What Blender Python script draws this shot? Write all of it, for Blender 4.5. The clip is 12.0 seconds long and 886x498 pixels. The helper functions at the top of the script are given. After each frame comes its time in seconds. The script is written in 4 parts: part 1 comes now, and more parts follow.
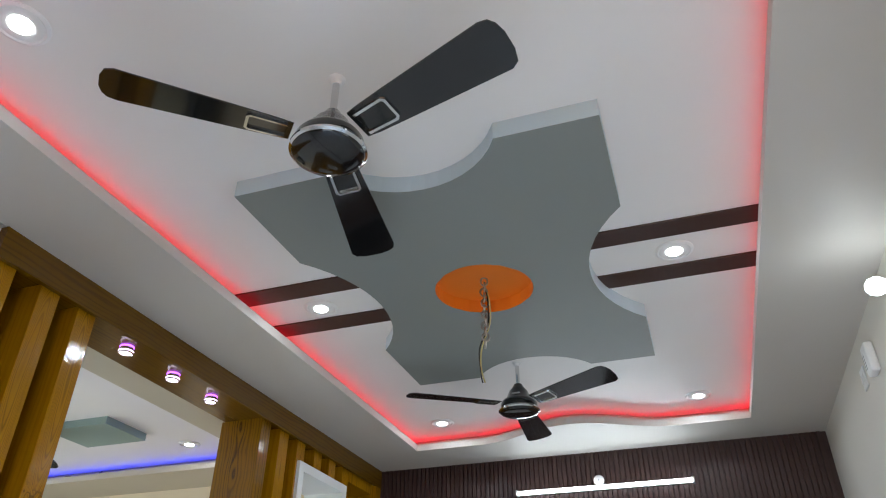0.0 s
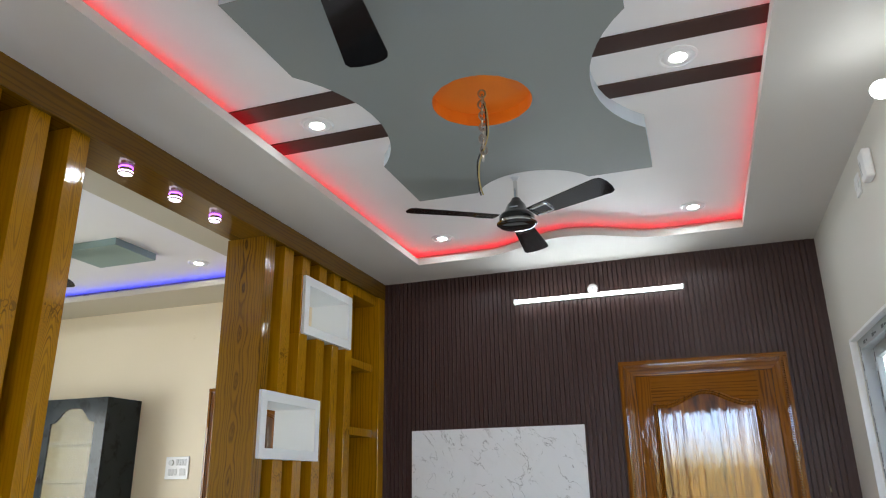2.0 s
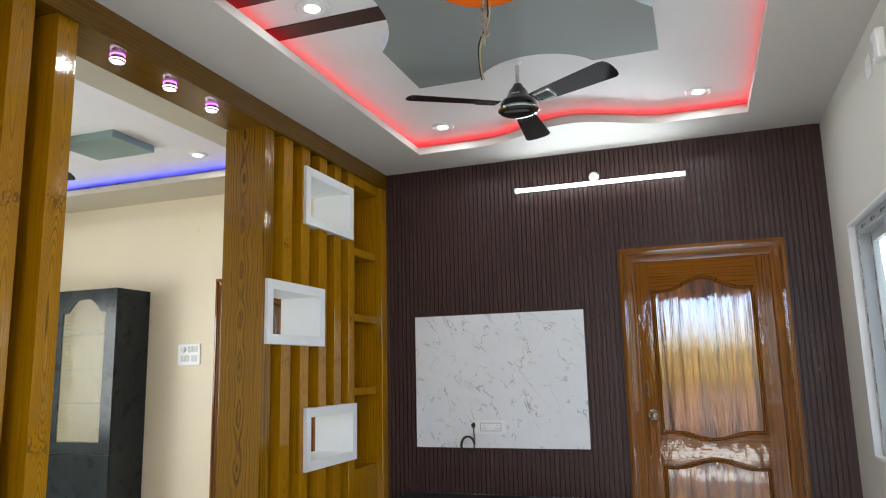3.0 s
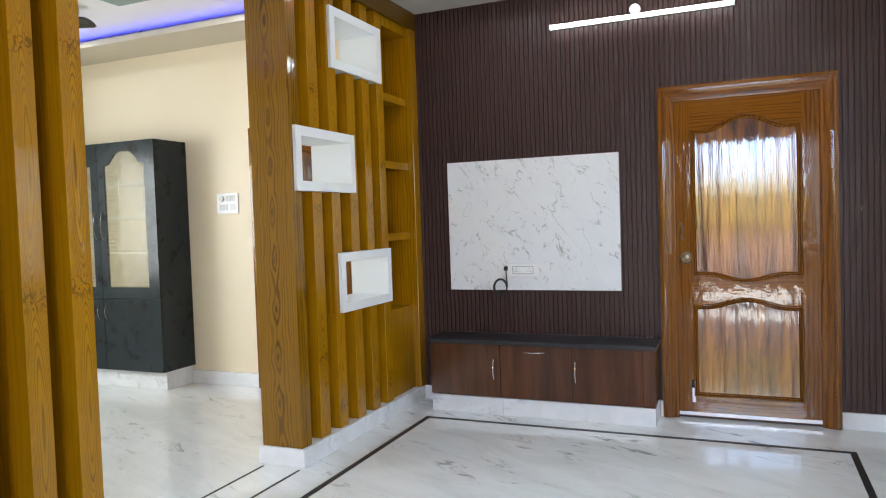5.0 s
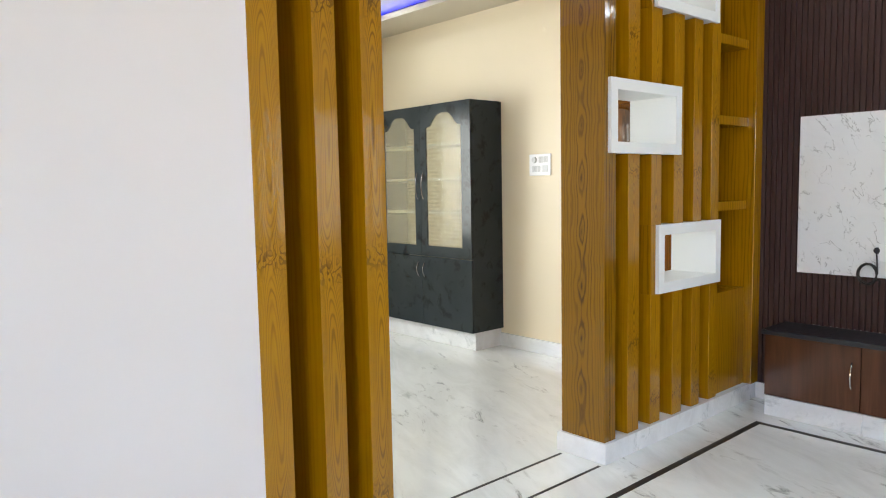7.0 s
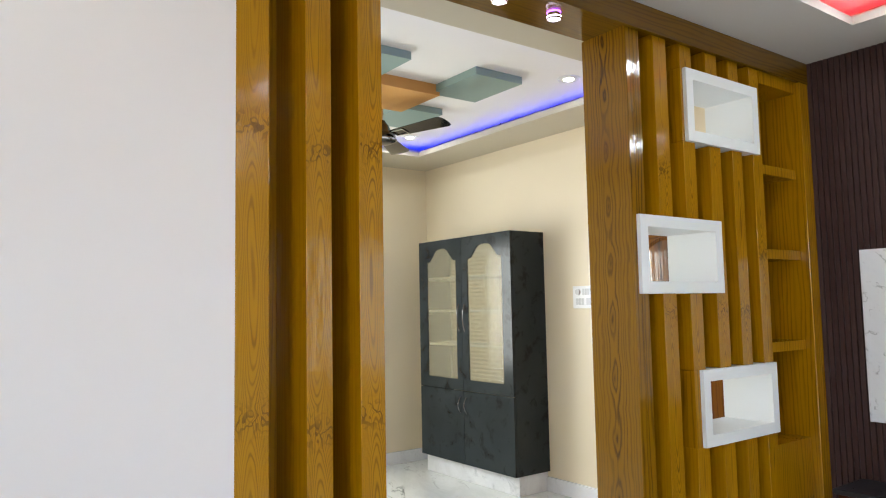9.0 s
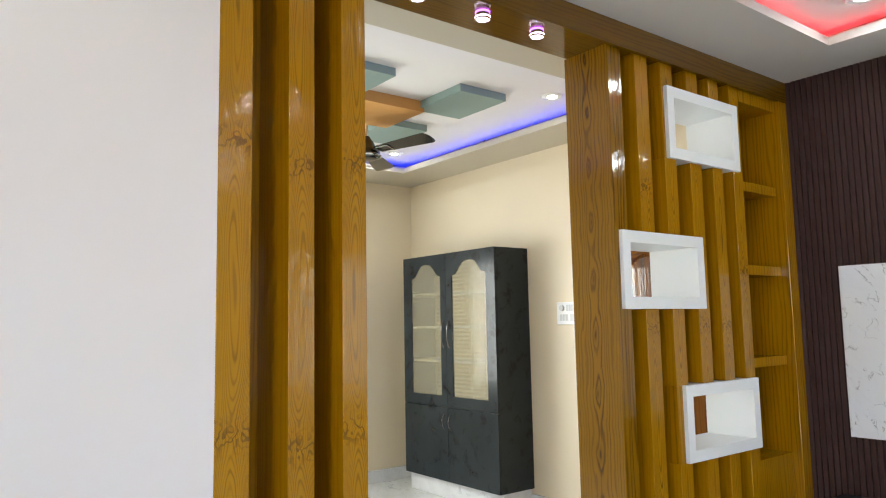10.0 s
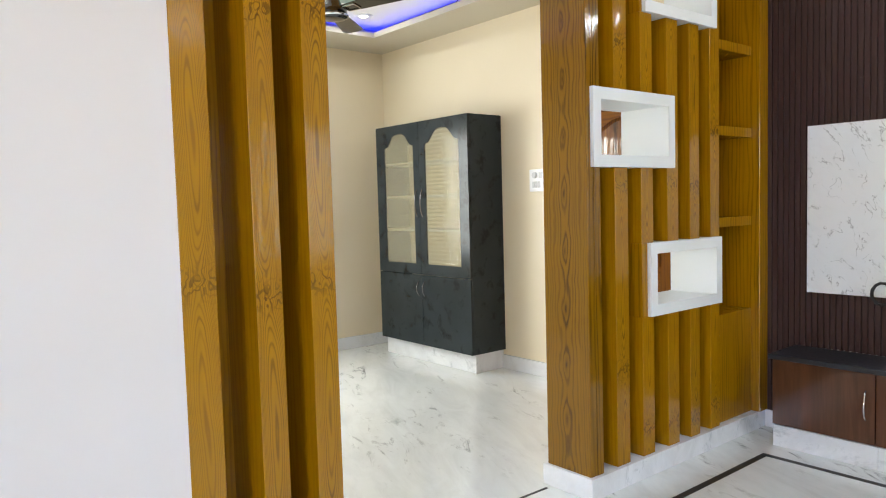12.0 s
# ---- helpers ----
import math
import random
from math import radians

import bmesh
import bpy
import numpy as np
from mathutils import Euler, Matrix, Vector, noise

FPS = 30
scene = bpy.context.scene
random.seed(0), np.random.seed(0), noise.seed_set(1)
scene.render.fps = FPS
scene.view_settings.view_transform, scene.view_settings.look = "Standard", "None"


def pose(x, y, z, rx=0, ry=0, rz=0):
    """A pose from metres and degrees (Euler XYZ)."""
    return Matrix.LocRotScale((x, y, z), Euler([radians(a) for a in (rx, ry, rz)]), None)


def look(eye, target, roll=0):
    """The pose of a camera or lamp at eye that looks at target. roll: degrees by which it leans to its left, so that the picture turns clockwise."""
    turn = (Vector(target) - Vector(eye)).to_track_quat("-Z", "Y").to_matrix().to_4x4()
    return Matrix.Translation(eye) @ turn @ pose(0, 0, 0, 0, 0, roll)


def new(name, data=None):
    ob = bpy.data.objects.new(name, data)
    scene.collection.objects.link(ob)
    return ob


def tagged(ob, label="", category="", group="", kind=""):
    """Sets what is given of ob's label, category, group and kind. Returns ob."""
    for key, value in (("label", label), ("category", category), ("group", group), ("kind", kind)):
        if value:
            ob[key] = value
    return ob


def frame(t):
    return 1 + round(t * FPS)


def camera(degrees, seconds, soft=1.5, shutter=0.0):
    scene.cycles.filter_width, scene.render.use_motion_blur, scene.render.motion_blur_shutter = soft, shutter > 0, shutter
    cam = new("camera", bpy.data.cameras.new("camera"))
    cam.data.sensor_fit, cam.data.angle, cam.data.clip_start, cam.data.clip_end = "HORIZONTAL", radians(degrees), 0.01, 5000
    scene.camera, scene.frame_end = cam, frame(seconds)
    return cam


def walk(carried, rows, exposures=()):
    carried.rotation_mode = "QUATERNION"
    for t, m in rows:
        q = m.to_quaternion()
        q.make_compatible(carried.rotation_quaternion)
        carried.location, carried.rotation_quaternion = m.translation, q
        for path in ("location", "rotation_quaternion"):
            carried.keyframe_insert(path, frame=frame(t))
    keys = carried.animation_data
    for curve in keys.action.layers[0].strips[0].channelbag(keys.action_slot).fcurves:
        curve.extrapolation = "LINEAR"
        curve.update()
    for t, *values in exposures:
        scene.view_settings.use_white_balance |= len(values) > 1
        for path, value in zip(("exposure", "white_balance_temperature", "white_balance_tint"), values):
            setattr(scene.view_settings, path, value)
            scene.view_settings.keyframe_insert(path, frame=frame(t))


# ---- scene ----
cam = camera(63.9, 12.0, 1.1)
PATH = [
    (0, (2.219, -5.032, 1.447), (1.662, -3.441, 2.525), 0.3),
    (0.5, (2.221, -5.031, 1.441), (1.642, -3.387, 2.421), 0.1),
    (1, (2.221, -5.024, 1.432), (1.624, -3.328, 2.31), -0.2),
    (1.5, (2.218, -5.016, 1.424), (1.607, -3.27, 2.185), -0.5),
    (2, (2.217, -5.015, 1.413), (1.591, -3.224, 2.044), -0.8),
    (2.5, (2.211, -5.023, 1.408), (1.571, -3.192, 1.896), -1.1),
    (3, (2.215, -5.019, 1.395), (1.557, -3.16, 1.732), -1.3),
    (3.5, (2.231, -5.011, 1.367), (1.553, -3.14, 1.57), -1.6),
    (3.7, (2.219, -5.016, 1.352), (1.54, -3.141, 1.508), -1.7),
    (5.3, (2.262, -4.927, 1.369), (1.421, -3.115, 1.268), -1.7),
    (5.5, (2.229, -4.902, 1.347), (1.338, -3.114, 1.244), -1.5),
    (6, (2.134, -4.748, 1.338), (1.051, -3.071, 1.215), -1.3),
    (6.5, (2.049, -4.582, 1.393), (0.761, -3.06, 1.241), -1.0),
    (7, (2.026, -4.544, 1.418), (0.534, -3.224, 1.241), -1.1),
    (7.2, (2.031, -4.507, 1.428), (0.479, -3.259, 1.239), -1.0),
    (8.8, (2.03, -4.26, 1.512), (0.413, -3.089, 1.63), -1.1),
    (9, (2.034, -4.255, 1.521), (0.427, -3.075, 1.683), -1.1),
    (9.5, (2.042, -4.255, 1.529), (0.456, -3.057, 1.754), -1.1),
    (10, (2.039, -4.249, 1.512), (0.461, -3.038, 1.721), -1.1),
    (10.5, (2.033, -4.244, 1.488), (0.455, -3.022, 1.628), -1.2),
    (11, (2.036, -4.237, 1.466), (0.457, -3.011, 1.52), -1.3),
    (11.5, (2.047, -4.223, 1.442), (0.472, -2.992, 1.404), -1.5),
    (12, (2.056, -4.209, 1.416), (0.506, -2.953, 1.287), -1.6),
]
walk(cam, [(t, look(eye, target, roll)) for t, eye, target, roll in PATH],
     [(t, e, k, 4) for t, e, k in ((0, -0.68, 6000), (1.5, -0.57, 6150), (2.5, -0.43, 6200), (3.5, -0.27, 6200), (5.3, -0.04, 6150), (7.2, 0.0, 6400), (9, -0.10, 6350), (10.5, -0.05, 6400), (12, 0.05, 6400))])

# ---------------------------------------------------------------- measures
ZB = 2.933          # underside of the ceiling borders
ZT = 3.03           # raised ceiling
XR = 3.068          # right wall
YN = -6.0           # near wall, behind the camera
XO = -3.98          # far side wall of the dining room
YD = -0.045         # back wall of the dining room
YO = -4.9           # near wall of the dining room

# ---------------------------------------------------------------- light
world = bpy.data.worlds.new("sky")
scene.world = world
world.use_nodes = True
wn, wl = world.node_tree.nodes, world.node_tree.links
sky = wn.new("ShaderNodeTexSky")
sky.sky_type, sky.sun_disc = "NISHITA", False
sky.sun_elevation, sky.sun_rotation = radians(50), radians(-3)
wl.new(sky.outputs[0], wn["Background"].inputs[0])
wn["Background"].inputs[1].default_value = 0.15
sun = new("sun", bpy.data.lights.new("sun", "SUN"))
sun.data.energy, sun.data.angle, sun.data.color = 5.0, radians(0.5), (1.0, 0.95, 0.88)
sun.matrix_world = look((-0.5, 10, 12), (0, 0, 0))


def area_lamp(name, m, w, h, power, colour, shape="RECTANGLE"):
    data = bpy.data.lights.new(name, "AREA")
    data.shape, data.size, data.size_y, data.energy, data.color = shape, w, h, power, colour
    ob = new(name, data)
    ob.matrix_world = m
    return ob


area_lamp("side_window_daylight", look((XR + 0.26, -1.15, 1.52), (0, -1.6, 1.3)), 1.3, 1.3, 13, (0.94, 0.97, 1.0))
# fill lamp for the left wall, in an opening added out of view
area_lamp("near_window_daylight", look((XR + 0.02, -4.45, 1.52), (0, -4.3, 1.4)), 1.4, 1.2, 13.5, (0.97, 0.97, 1.0))
# added stand-in for daylight bounced in at the entrance, lifts the near ceiling
area_lamp("entrance_ground_bounce", look((2.27, YN - 0.1, 0.13), (1.5, -3.9, 3.0)), 1.3, 0.25, 16, (1.0, 0.97, 0.93))
area_lamp("dining_window_daylight", look((XO - 0.02, -2.45, 1.5), (0, -2.1, 0.7)), 1.65, 1.36, 108, (1.0, 0.98, 0.95))

# ---------------------------------------------------------------- materials


class Nodes:
    def __init__(self, name, rough=0.5, metal=0.0, coat=0.0, spec=0.5):
        self.mat = bpy.data.materials.new(name)
        self.mat.use_nodes = True
        self.tree = self.mat.node_tree
        self.bsdf = self.tree.nodes["Principled BSDF"]
        b = self.bsdf.inputs
        b["Roughness"].default_value, b["Metallic"].default_value = rough, metal
        b["Coat Weight"].default_value, b["Coat Roughness"].default_value = coat, 0.06
        b["Specular IOR Level"].default_value = spec

    def node(self, kind, **sets):
        n = self.tree.nodes.new(kind)
        for key, value in sets.items():
            n.inputs[key].default_value = value
        return n

    def join(self, a, b):
        self.tree.links.new(a, b)

    def coords(self, stretch=(1, 1, 1), kind="Object", shift=False):
        tc = self.node("ShaderNodeTexCoord")
        mp = self.node("ShaderNodeMapping")
        mp.inputs["Scale"].default_value = stretch
        self.join(tc.outputs[kind], mp.inputs["Vector"])
        if shift:
            oi = self.node("ShaderNodeObjectInfo")
            mul = self.math("MULTIPLY", oi.outputs["Random"], 13.0)
            self.join(mul, mp.inputs["Location"])
        return mp.outputs[0]

    def math(self, op, a, b=0.0, c=0.0):
        n = self.node("ShaderNodeMath")
        n.operation = op
        for i, v in enumerate((a, b, c)):
            if isinstance(v, (int, float)):
                n.inputs[i].default_value = v
            else:
                self.join(v, n.inputs[i])
        return n.outputs[0]

    def noise(self, vec, scale, detail=4.0, rough=0.55, distort=0.0):
        n = self.node("ShaderNodeTexNoise", Scale=scale, Detail=detail, Roughness=rough, Distortion=distort)
        self.join(vec, n.inputs["Vector"])
        return n.outputs[0]

    def ramp(self, fac, *stops):
        n = self.node("ShaderNodeValToRGB")
        e = n.color_ramp.elements
        while len(e) < len(stops):
            e.new(0.5)
        for el, (p, c) in zip(e, stops):
            el.position, el.color = p, (*c, 1) if len(c) == 3 else c
        self.join(fac, n.inputs[0])
        return n.outputs[0]

    def mix(self, fac, a, b):
        n = self.node("ShaderNodeMix")
        n.data_type = "RGBA"
        for i, v in ((0, fac), (6, a), (7, b)):
            if isinstance(v, (int, float)):
                n.inputs[i].default_value = v
            elif isinstance(v, tuple):
                n.inputs[i].default_value = (*v, 1)
            else:
                self.join(v, n.inputs[i])
        return n.outputs[2]

    def bump(self, height, strength, distance=0.01):
        n = self.node("ShaderNodeBump", Strength=strength, Distance=distance)
        self.join(height, n.inputs["Height"])
        self.join(n.outputs[0], self.bsdf.inputs["Normal"])

    def colour(self, value):
        if isinstance(value, tuple):
            self.bsdf.inputs["Base Color"].default_value = (*value, 1)
        else:
            self.join(value, self.bsdf.inputs["Base Color"])
        return self

    def rough(self, value):
        self.join(value, self.bsdf.inputs["Roughness"])


def shade(c, f):
    return tuple(min(1.0, v * f) for v in c)


def paint(name, c, rough=0.55, wave=0.25):
    n = Nodes(name, rough)
    v = n.coords()
    big, fine = n.noise(v, 1.3, 3), n.noise(v, 55, 3)
    n.colour(n.mix(n.math("MULTIPLY", big, 0.9), shade(c, 0.94), shade(c, 1.04)))
    n.bump(n.math("ADD", n.math("MULTIPLY", big, 2.0), n.math("MULTIPLY", fine, 0.16)), wave, 0.006)
    return n.mat


def plain(name, c, rough=0.4, metal=0.0, coat=0.0, spread=0.08):
    n = Nodes(name, rough, metal, coat)
    v = n.coords()
    f = n.noise(v, 9, 3)
    n.colour(n.mix(f, shade(c, 1 - spread), shade(c, 1 + spread)))
    n.rough(n.math("ADD", n.math("MULTIPLY", n.noise(v, 40, 2), 0.12), rough - 0.06))
    return n.mat


def glow(name, c, strength):
    n = Nodes(name)
    n.colour(shade(c, 0.8))
    n.bsdf.inputs["Emission Color"].default_value = (*c, 1)
    n.bsdf.inputs["Emission Strength"].default_value = strength
    return n.mat


def marble(name, base, vein, scale=1.0, thin=False, rough=0.08):
    """thin: short broken hairlines that run aslant; otherwise soft streaks and dark flecks."""
    n = Nodes(name, rough, 0, 0.3)
    n.bsdf.inputs["Coat Roughness"].default_value = 0.03
    tc = n.node("ShaderNodeTexCoord")
    turn = n.node("ShaderNodeMapping")
    turn.inputs["Rotation"].default_value = (0, radians(38), 0) if thin else (0, 0, radians(24))
    n.join(tc.outputs["Object"], turn.inputs[0])
    mp = n.node("ShaderNodeMapping")
    mp.inputs["Scale"].default_value = (scale * 1.8, scale, scale) if thin else (scale, scale * 3.2, scale * 2.0)
    n.join(turn.outputs[0], mp.inputs[0])
    v = mp.outputs[0]
    warp = n.noise(v, 1.6, 6, 0.62)
    if thin:
        a = n.noise(v, 3.2, 5, 0.55, 0.4)
        line = n.ramp(n.math("ABSOLUTE", n.math("SUBTRACT", a, 0.5)), (0.0, (1, 1, 1)), (0.006, (0.5, 0.5, 0.5)), (0.013, (0, 0, 0)))
        patchy = n.ramp(n.noise(v, 5.5, 3), (0.47, (0, 0, 0)), (0.57, (1, 1, 1)))
        faint = n.ramp(n.noise(v, 3.0, 6, 0.6, 0.8), (0.5, (0, 0, 0)), (0.7, (1, 1, 1)))
        col = n.mix(n.math("MULTIPLY", faint, 0.14), shade(base, 1.05), shade(base, 0.72))
        col = n.mix(n.math("MULTIPLY", n.math("MULTIPLY", line, patchy), 0.85), col, vein)
    else:
        a = n.noise(v, 1.5, 9, 0.68, 0.7)
        b = n.noise(v, 3.4, 9, 0.72, 0.9)
        cloud = n.ramp(a, (0.42, (0, 0, 0)), (0.70, (1, 1, 1)))
        spot = n.ramp(b, (0.555, (0, 0, 0)), (0.66, (1, 1, 1)))
        gate = n.ramp(n.noise(v, 0.9, 4), (0.47, (0, 0, 0)), (0.60, (1, 1, 1)))
        col = n.mix(n.math("MULTIPLY", cloud, 0.55), shade(base, 1.05), shade(base, 0.74))
        col = n.mix(n.math("MULTIPLY", n.math("MULTIPLY", spot, gate), 0.8), col, vein)
    n.colour(col)
    n.rough(n.math("ADD", n.math("MULTIPLY", n.noise(v, 14, 3), 0.08), rough - 0.03))
    return n.mat


def teak(name, light, dark, style="stripe", coat=0.85, rough=0.5, lines=0.6, gloss_wave=0.22):
    """Hand-painted wood grain under varnish: long grain, arches about a knot line, or a row of eyes."""
    n = Nodes(name, rough, 0, coat, 0.03)
    n.bsdf.inputs["Coat Roughness"].default_value = 0.10
    tc = n.node("ShaderNodeTexCoord")
    sep = n.node("ShaderNodeSeparateXYZ")
    n.join(tc.outputs["Object"], sep.inputs[0])
    oi = n.node("ShaderNodeObjectInfo")
    x, y, z = sep.outputs
    if style == "beam":
        y, z = z, y
    if style == "rail":
        x, z = z, x
    stretch = {"beam": lambda a, b: (a, b, a), "rail": lambda a, b: (b, a, a)}.get(style, lambda a, b: (a, a, b))
    run = stretch(9, 0.8)
    wob = n.noise(n.coords(run, shift=True), 1.2, 4)
    fine = n.noise(n.coords(stretch(90, 1.4), shift=True), 1.6, 4)
    long_grain = n.math("ADD", n.math("MULTIPLY", n.math("ADD", x, y), 260.0), n.math("MULTIPLY", wob, 26.0))
    geo = n.node("ShaderNodeNewGeometry")
    gs = n.node("ShaderNodeSeparateXYZ")
    n.join(geo.outputs["Normal"], gs.inputs[0])
    front = n.math("GREATER_THAN", n.math("ABSOLUTE", gs.outputs[1 if style == "eyes" else 0]), 0.6)
    if style == "arch":
        # tall cathedral arches that meet, point to point, at a band of curls every 0.9 m
        jit = n.math("MULTIPLY", n.math("SUBTRACT", oi.outputs["Random"], 0.5), 0.07)
        curl = n.noise(n.coords((17, 17, 13), shift=True), 1.0, 2)
        sway = n.math("MULTIPLY", n.math("SUBTRACT", curl, 0.5), 0.05)
        rise = n.math("PINGPONG", n.math("ADD", n.math("ADD", z, n.math("ADD", sway, jit)), 0.25), 0.45)
        u = n.math("ADD", y, n.math("MULTIPLY", n.math("SUBTRACT", n.noise(n.coords((0, 0, 1.6), shift=True), 1.0, 2), 0.5), 0.06))
        reach = n.math("MULTIPLY", n.math("SUBTRACT", 1.0, n.math("EXPONENT", n.math("MULTIPLY", rise, -8.0))), 0.12)
        g = n.math("SUBTRACT", reach, n.math("MULTIPLY", n.math("POWER", n.math("ABSOLUTE", u), 1.75), 22.7))
        near_knot = n.math("EXPONENT", n.math("MULTIPLY", n.math("MULTIPLY", rise, rise), -480.0))
        f = n.math("ADD", n.math("MULTIPLY", g, 400.0), n.math("MULTIPLY", wob, 5.0))
        f = n.math("ADD", f, n.math("MULTIPLY", n.math("MULTIPLY", curl, near_knot), 24.0))
        f = n.math("ADD", n.math("MULTIPLY", f, front), n.math("MULTIPLY", long_grain, n.math("SUBTRACT", 1.0, front)))
        loops = n.ramp(n.math("SINE", n.math("MULTIPLY", curl, 40.0)), (0.45, (0, 0, 0)), (0.75, (1, 1, 1)))
        knotty = n.math("MULTIPLY", n.math("MULTIPLY", near_knot, front), n.math("MULTIPLY", loops, 0.85))
    elif style == "eyes":
        wave_z = n.math("SINE", n.math("MULTIPLY", n.math("ADD", z, n.math("MULTIPLY", wob, 0.05)), math.pi / 0.27))
        e = n.math("MULTIPLY", wave_z, 0.026)
        xo = n.math("ADD", x, n.math("ADD", -0.012, n.math("MULTIPLY", n.noise(n.coords((0, 0, 5)), 1.0, 2), 0.03)))
        r = n.math("SQRT", n.math("ADD", n.math("MULTIPLY", xo, xo), n.math("MULTIPLY", e, e)))
        f = n.math("ADD", n.math("MULTIPLY", r, 330.0), n.math("MULTIPLY", wob, 30.0))
        f = n.math("ADD", n.math("MULTIPLY", f, front), n.math("MULTIPLY", long_grain, n.math("SUBTRACT", 1.0, front)))
        knotty = n.ramp(r, (0.0, (0.9, 0.9, 0.9)), (0.008, (0.35, 0.35, 0.35)), (0.017, (0, 0, 0)))
    else:
        f = long_grain
        knotty = 0.0
    band = n.math("MULTIPLY", n.math("ADD", n.math("SINE", f), 1.0), 0.5)
    along = n.node("ShaderNodeCombineXYZ")
    n.join(n.math("MULTIPLY", f, 0.21), along.inputs[0])
    n.join(n.math("MULTIPLY", z, 1.6), along.inputs[1])
    n.join(n.math("MULTIPLY", oi.outputs["Random"], 40.0), along.inputs[2])
    pick = n.ramp(n.noise(along.outputs[0], 1.0, 2), (0.30, (0.22, 0.22, 0.22)), (0.55, (1, 1, 1)))
    if style == "arch":
        pick = n.math("MULTIPLY", pick, n.math("ADD", n.math("MULTIPLY", front, 0.65), 0.35))
    if style == "eyes":
        near = n.ramp(r, (0.03, (1, 1, 1)), (0.085, (0.6, 0.6, 0.6)))
        pick = n.math("MULTIPLY", pick, n.math("ADD", n.math("MULTIPLY", near, front), n.math("SUBTRACT", 1.0, front)))
    line = n.ramp(band, (0.0, (1, 1, 1)), (0.14, (0.75, 0.75, 0.75)), (0.42, (0.12, 0.12, 0.12)), (0.8, (0, 0, 0)))
    soft = n.ramp(n.noise(n.coords(stretch(3, 0.5), shift=True), 2.0, 3), (0.3, (0.45, 0.45, 0.45)), (0.7, (1, 1, 1)))
    col = n.mix(n.math("MULTIPLY", fine, 0.6), shade(light, 1.12), shade(light, 0.72))
    col = n.mix(n.math("MULTIPLY", n.math("MULTIPLY", n.math("MULTIPLY", line, soft), pick), lines), col, dark)
    if style in ("arch", "eyes"):
        col = n.mix(n.math("MULTIPLY", knotty, 0.82), col, dark)
    col = n.mix(n.math("MULTIPLY", oi.outputs["Random"], 0.10), col, shade(dark, 1.5))
    mott = n.ramp(n.noise(n.coords((1.2, 3, 6) if style == "beam" else (4, 4, 0.9), shift=True), 1.6, 5, 0.65), (0.38, (0, 0, 0)), (0.72, (1, 1, 1)))
    col = n.mix(n.math("MULTIPLY", mott, 0.13), col, shade(dark, 1.25))
    n.colour(col)
    n.bump(n.math("ADD", n.noise(n.coords((5, 5, 1.6)), 2.2, 3), n.math("MULTIPLY", fine, 0.10)), 0.10, 0.006)
    skin = n.node("ShaderNodeBump", Strength=gloss_wave, Distance=0.01)
    ripple = n.noise(n.coords((45, 30, 45) if style == "beam" else (45, 45, 30)), 1.5, 3)
    n.join(n.math("ADD", n.noise(n.coords((9, 2.5, 9) if style == "beam" else (9, 9, 4.5)), 2.4, 3), n.math("MULTIPLY", ripple, 0.11)), skin.inputs["Height"])
    n.join(skin.outputs[0], n.bsdf.inputs["Coat Normal"])
    return n.mat


def laminate(name, light, dark, rough=0.25, coat=0.2):
    n = Nodes(name, rough, 0, coat, 0.3)
    v = n.coords((7, 7, 0.55))
    a, b = n.noise(v, 1.5, 4, 0.6, 0.6), n.noise(n.coords((70, 70, 1.5)), 1.6, 4)
    n.colour(n.mix(n.math("MULTIPLY", b, 0.5), n.ramp(a, (0.32, dark), (0.68, light)), shade(dark, 0.7)))
    return n.mat


M_WALL = paint("white_wall_paint", (0.72, 0.678, 0.652), 0.35)
# dark colour stands in for the dim, backlit wall behind the camera
M_UNLIT = paint("dark_unlit_wall", (0.20, 0.165, 0.13), 0.6)
M_SIDE = paint("off_white_wall_paint", (0.66, 0.64, 0.58), 0.5)
M_CREAM = paint("cream_wall_paint", (0.80, 0.707, 0.528), 0.5)
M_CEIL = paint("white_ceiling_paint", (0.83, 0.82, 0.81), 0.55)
# off-white beige, darkened in colour for the weak light on the border
M_BORDER_DIM = paint("darkened_border_paint", (0.57, 0.54, 0.50), 0.5)
M_BEIGE = paint("beige_ceiling_border_paint", (0.53, 0.485, 0.385), 0.5)
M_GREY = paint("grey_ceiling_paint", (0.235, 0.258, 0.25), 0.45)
# paler, bluer version of the panel grey, for the light on its sides
M_LIT_SIDE = paint("pale_lit_side_tone", (0.50, 0.60, 0.66), 0.45)
M_ORANGE = paint("orange_ceiling_paint", (0.78, 0.20, 0.01), 0.45)
M_OCHRE = paint("ochre_ceiling_paint", (0.60, 0.31, 0.085), 0.45)
M_TEAL = paint("teal_grey_ceiling_paint", (0.25, 0.35, 0.33), 0.45)
M_CARVED = plain("carved_teak", (0.13, 0.042, 0.004), 0.45, spread=0.2)
M_STRIP = plain("brown_strip_paint", (0.045, 0.022, 0.018), 0.4)
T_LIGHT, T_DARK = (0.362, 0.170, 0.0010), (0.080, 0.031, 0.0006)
M_TEAK = teak("varnished_teak_grain", T_LIGHT, T_DARK)
M_ARCH = teak("varnished_teak_arched_grain", shade(T_LIGHT, 1.06), T_DARK, "arch", lines=0.82)
# beam and wide post reuse the slat teak colours, scaled darker
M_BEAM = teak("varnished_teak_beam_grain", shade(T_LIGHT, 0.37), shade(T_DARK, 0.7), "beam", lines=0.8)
M_EYES = teak("varnished_teak_eyed_grain", shade(T_LIGHT, 0.68), shade(T_DARK, 0.5), "eyes", lines=1.0)
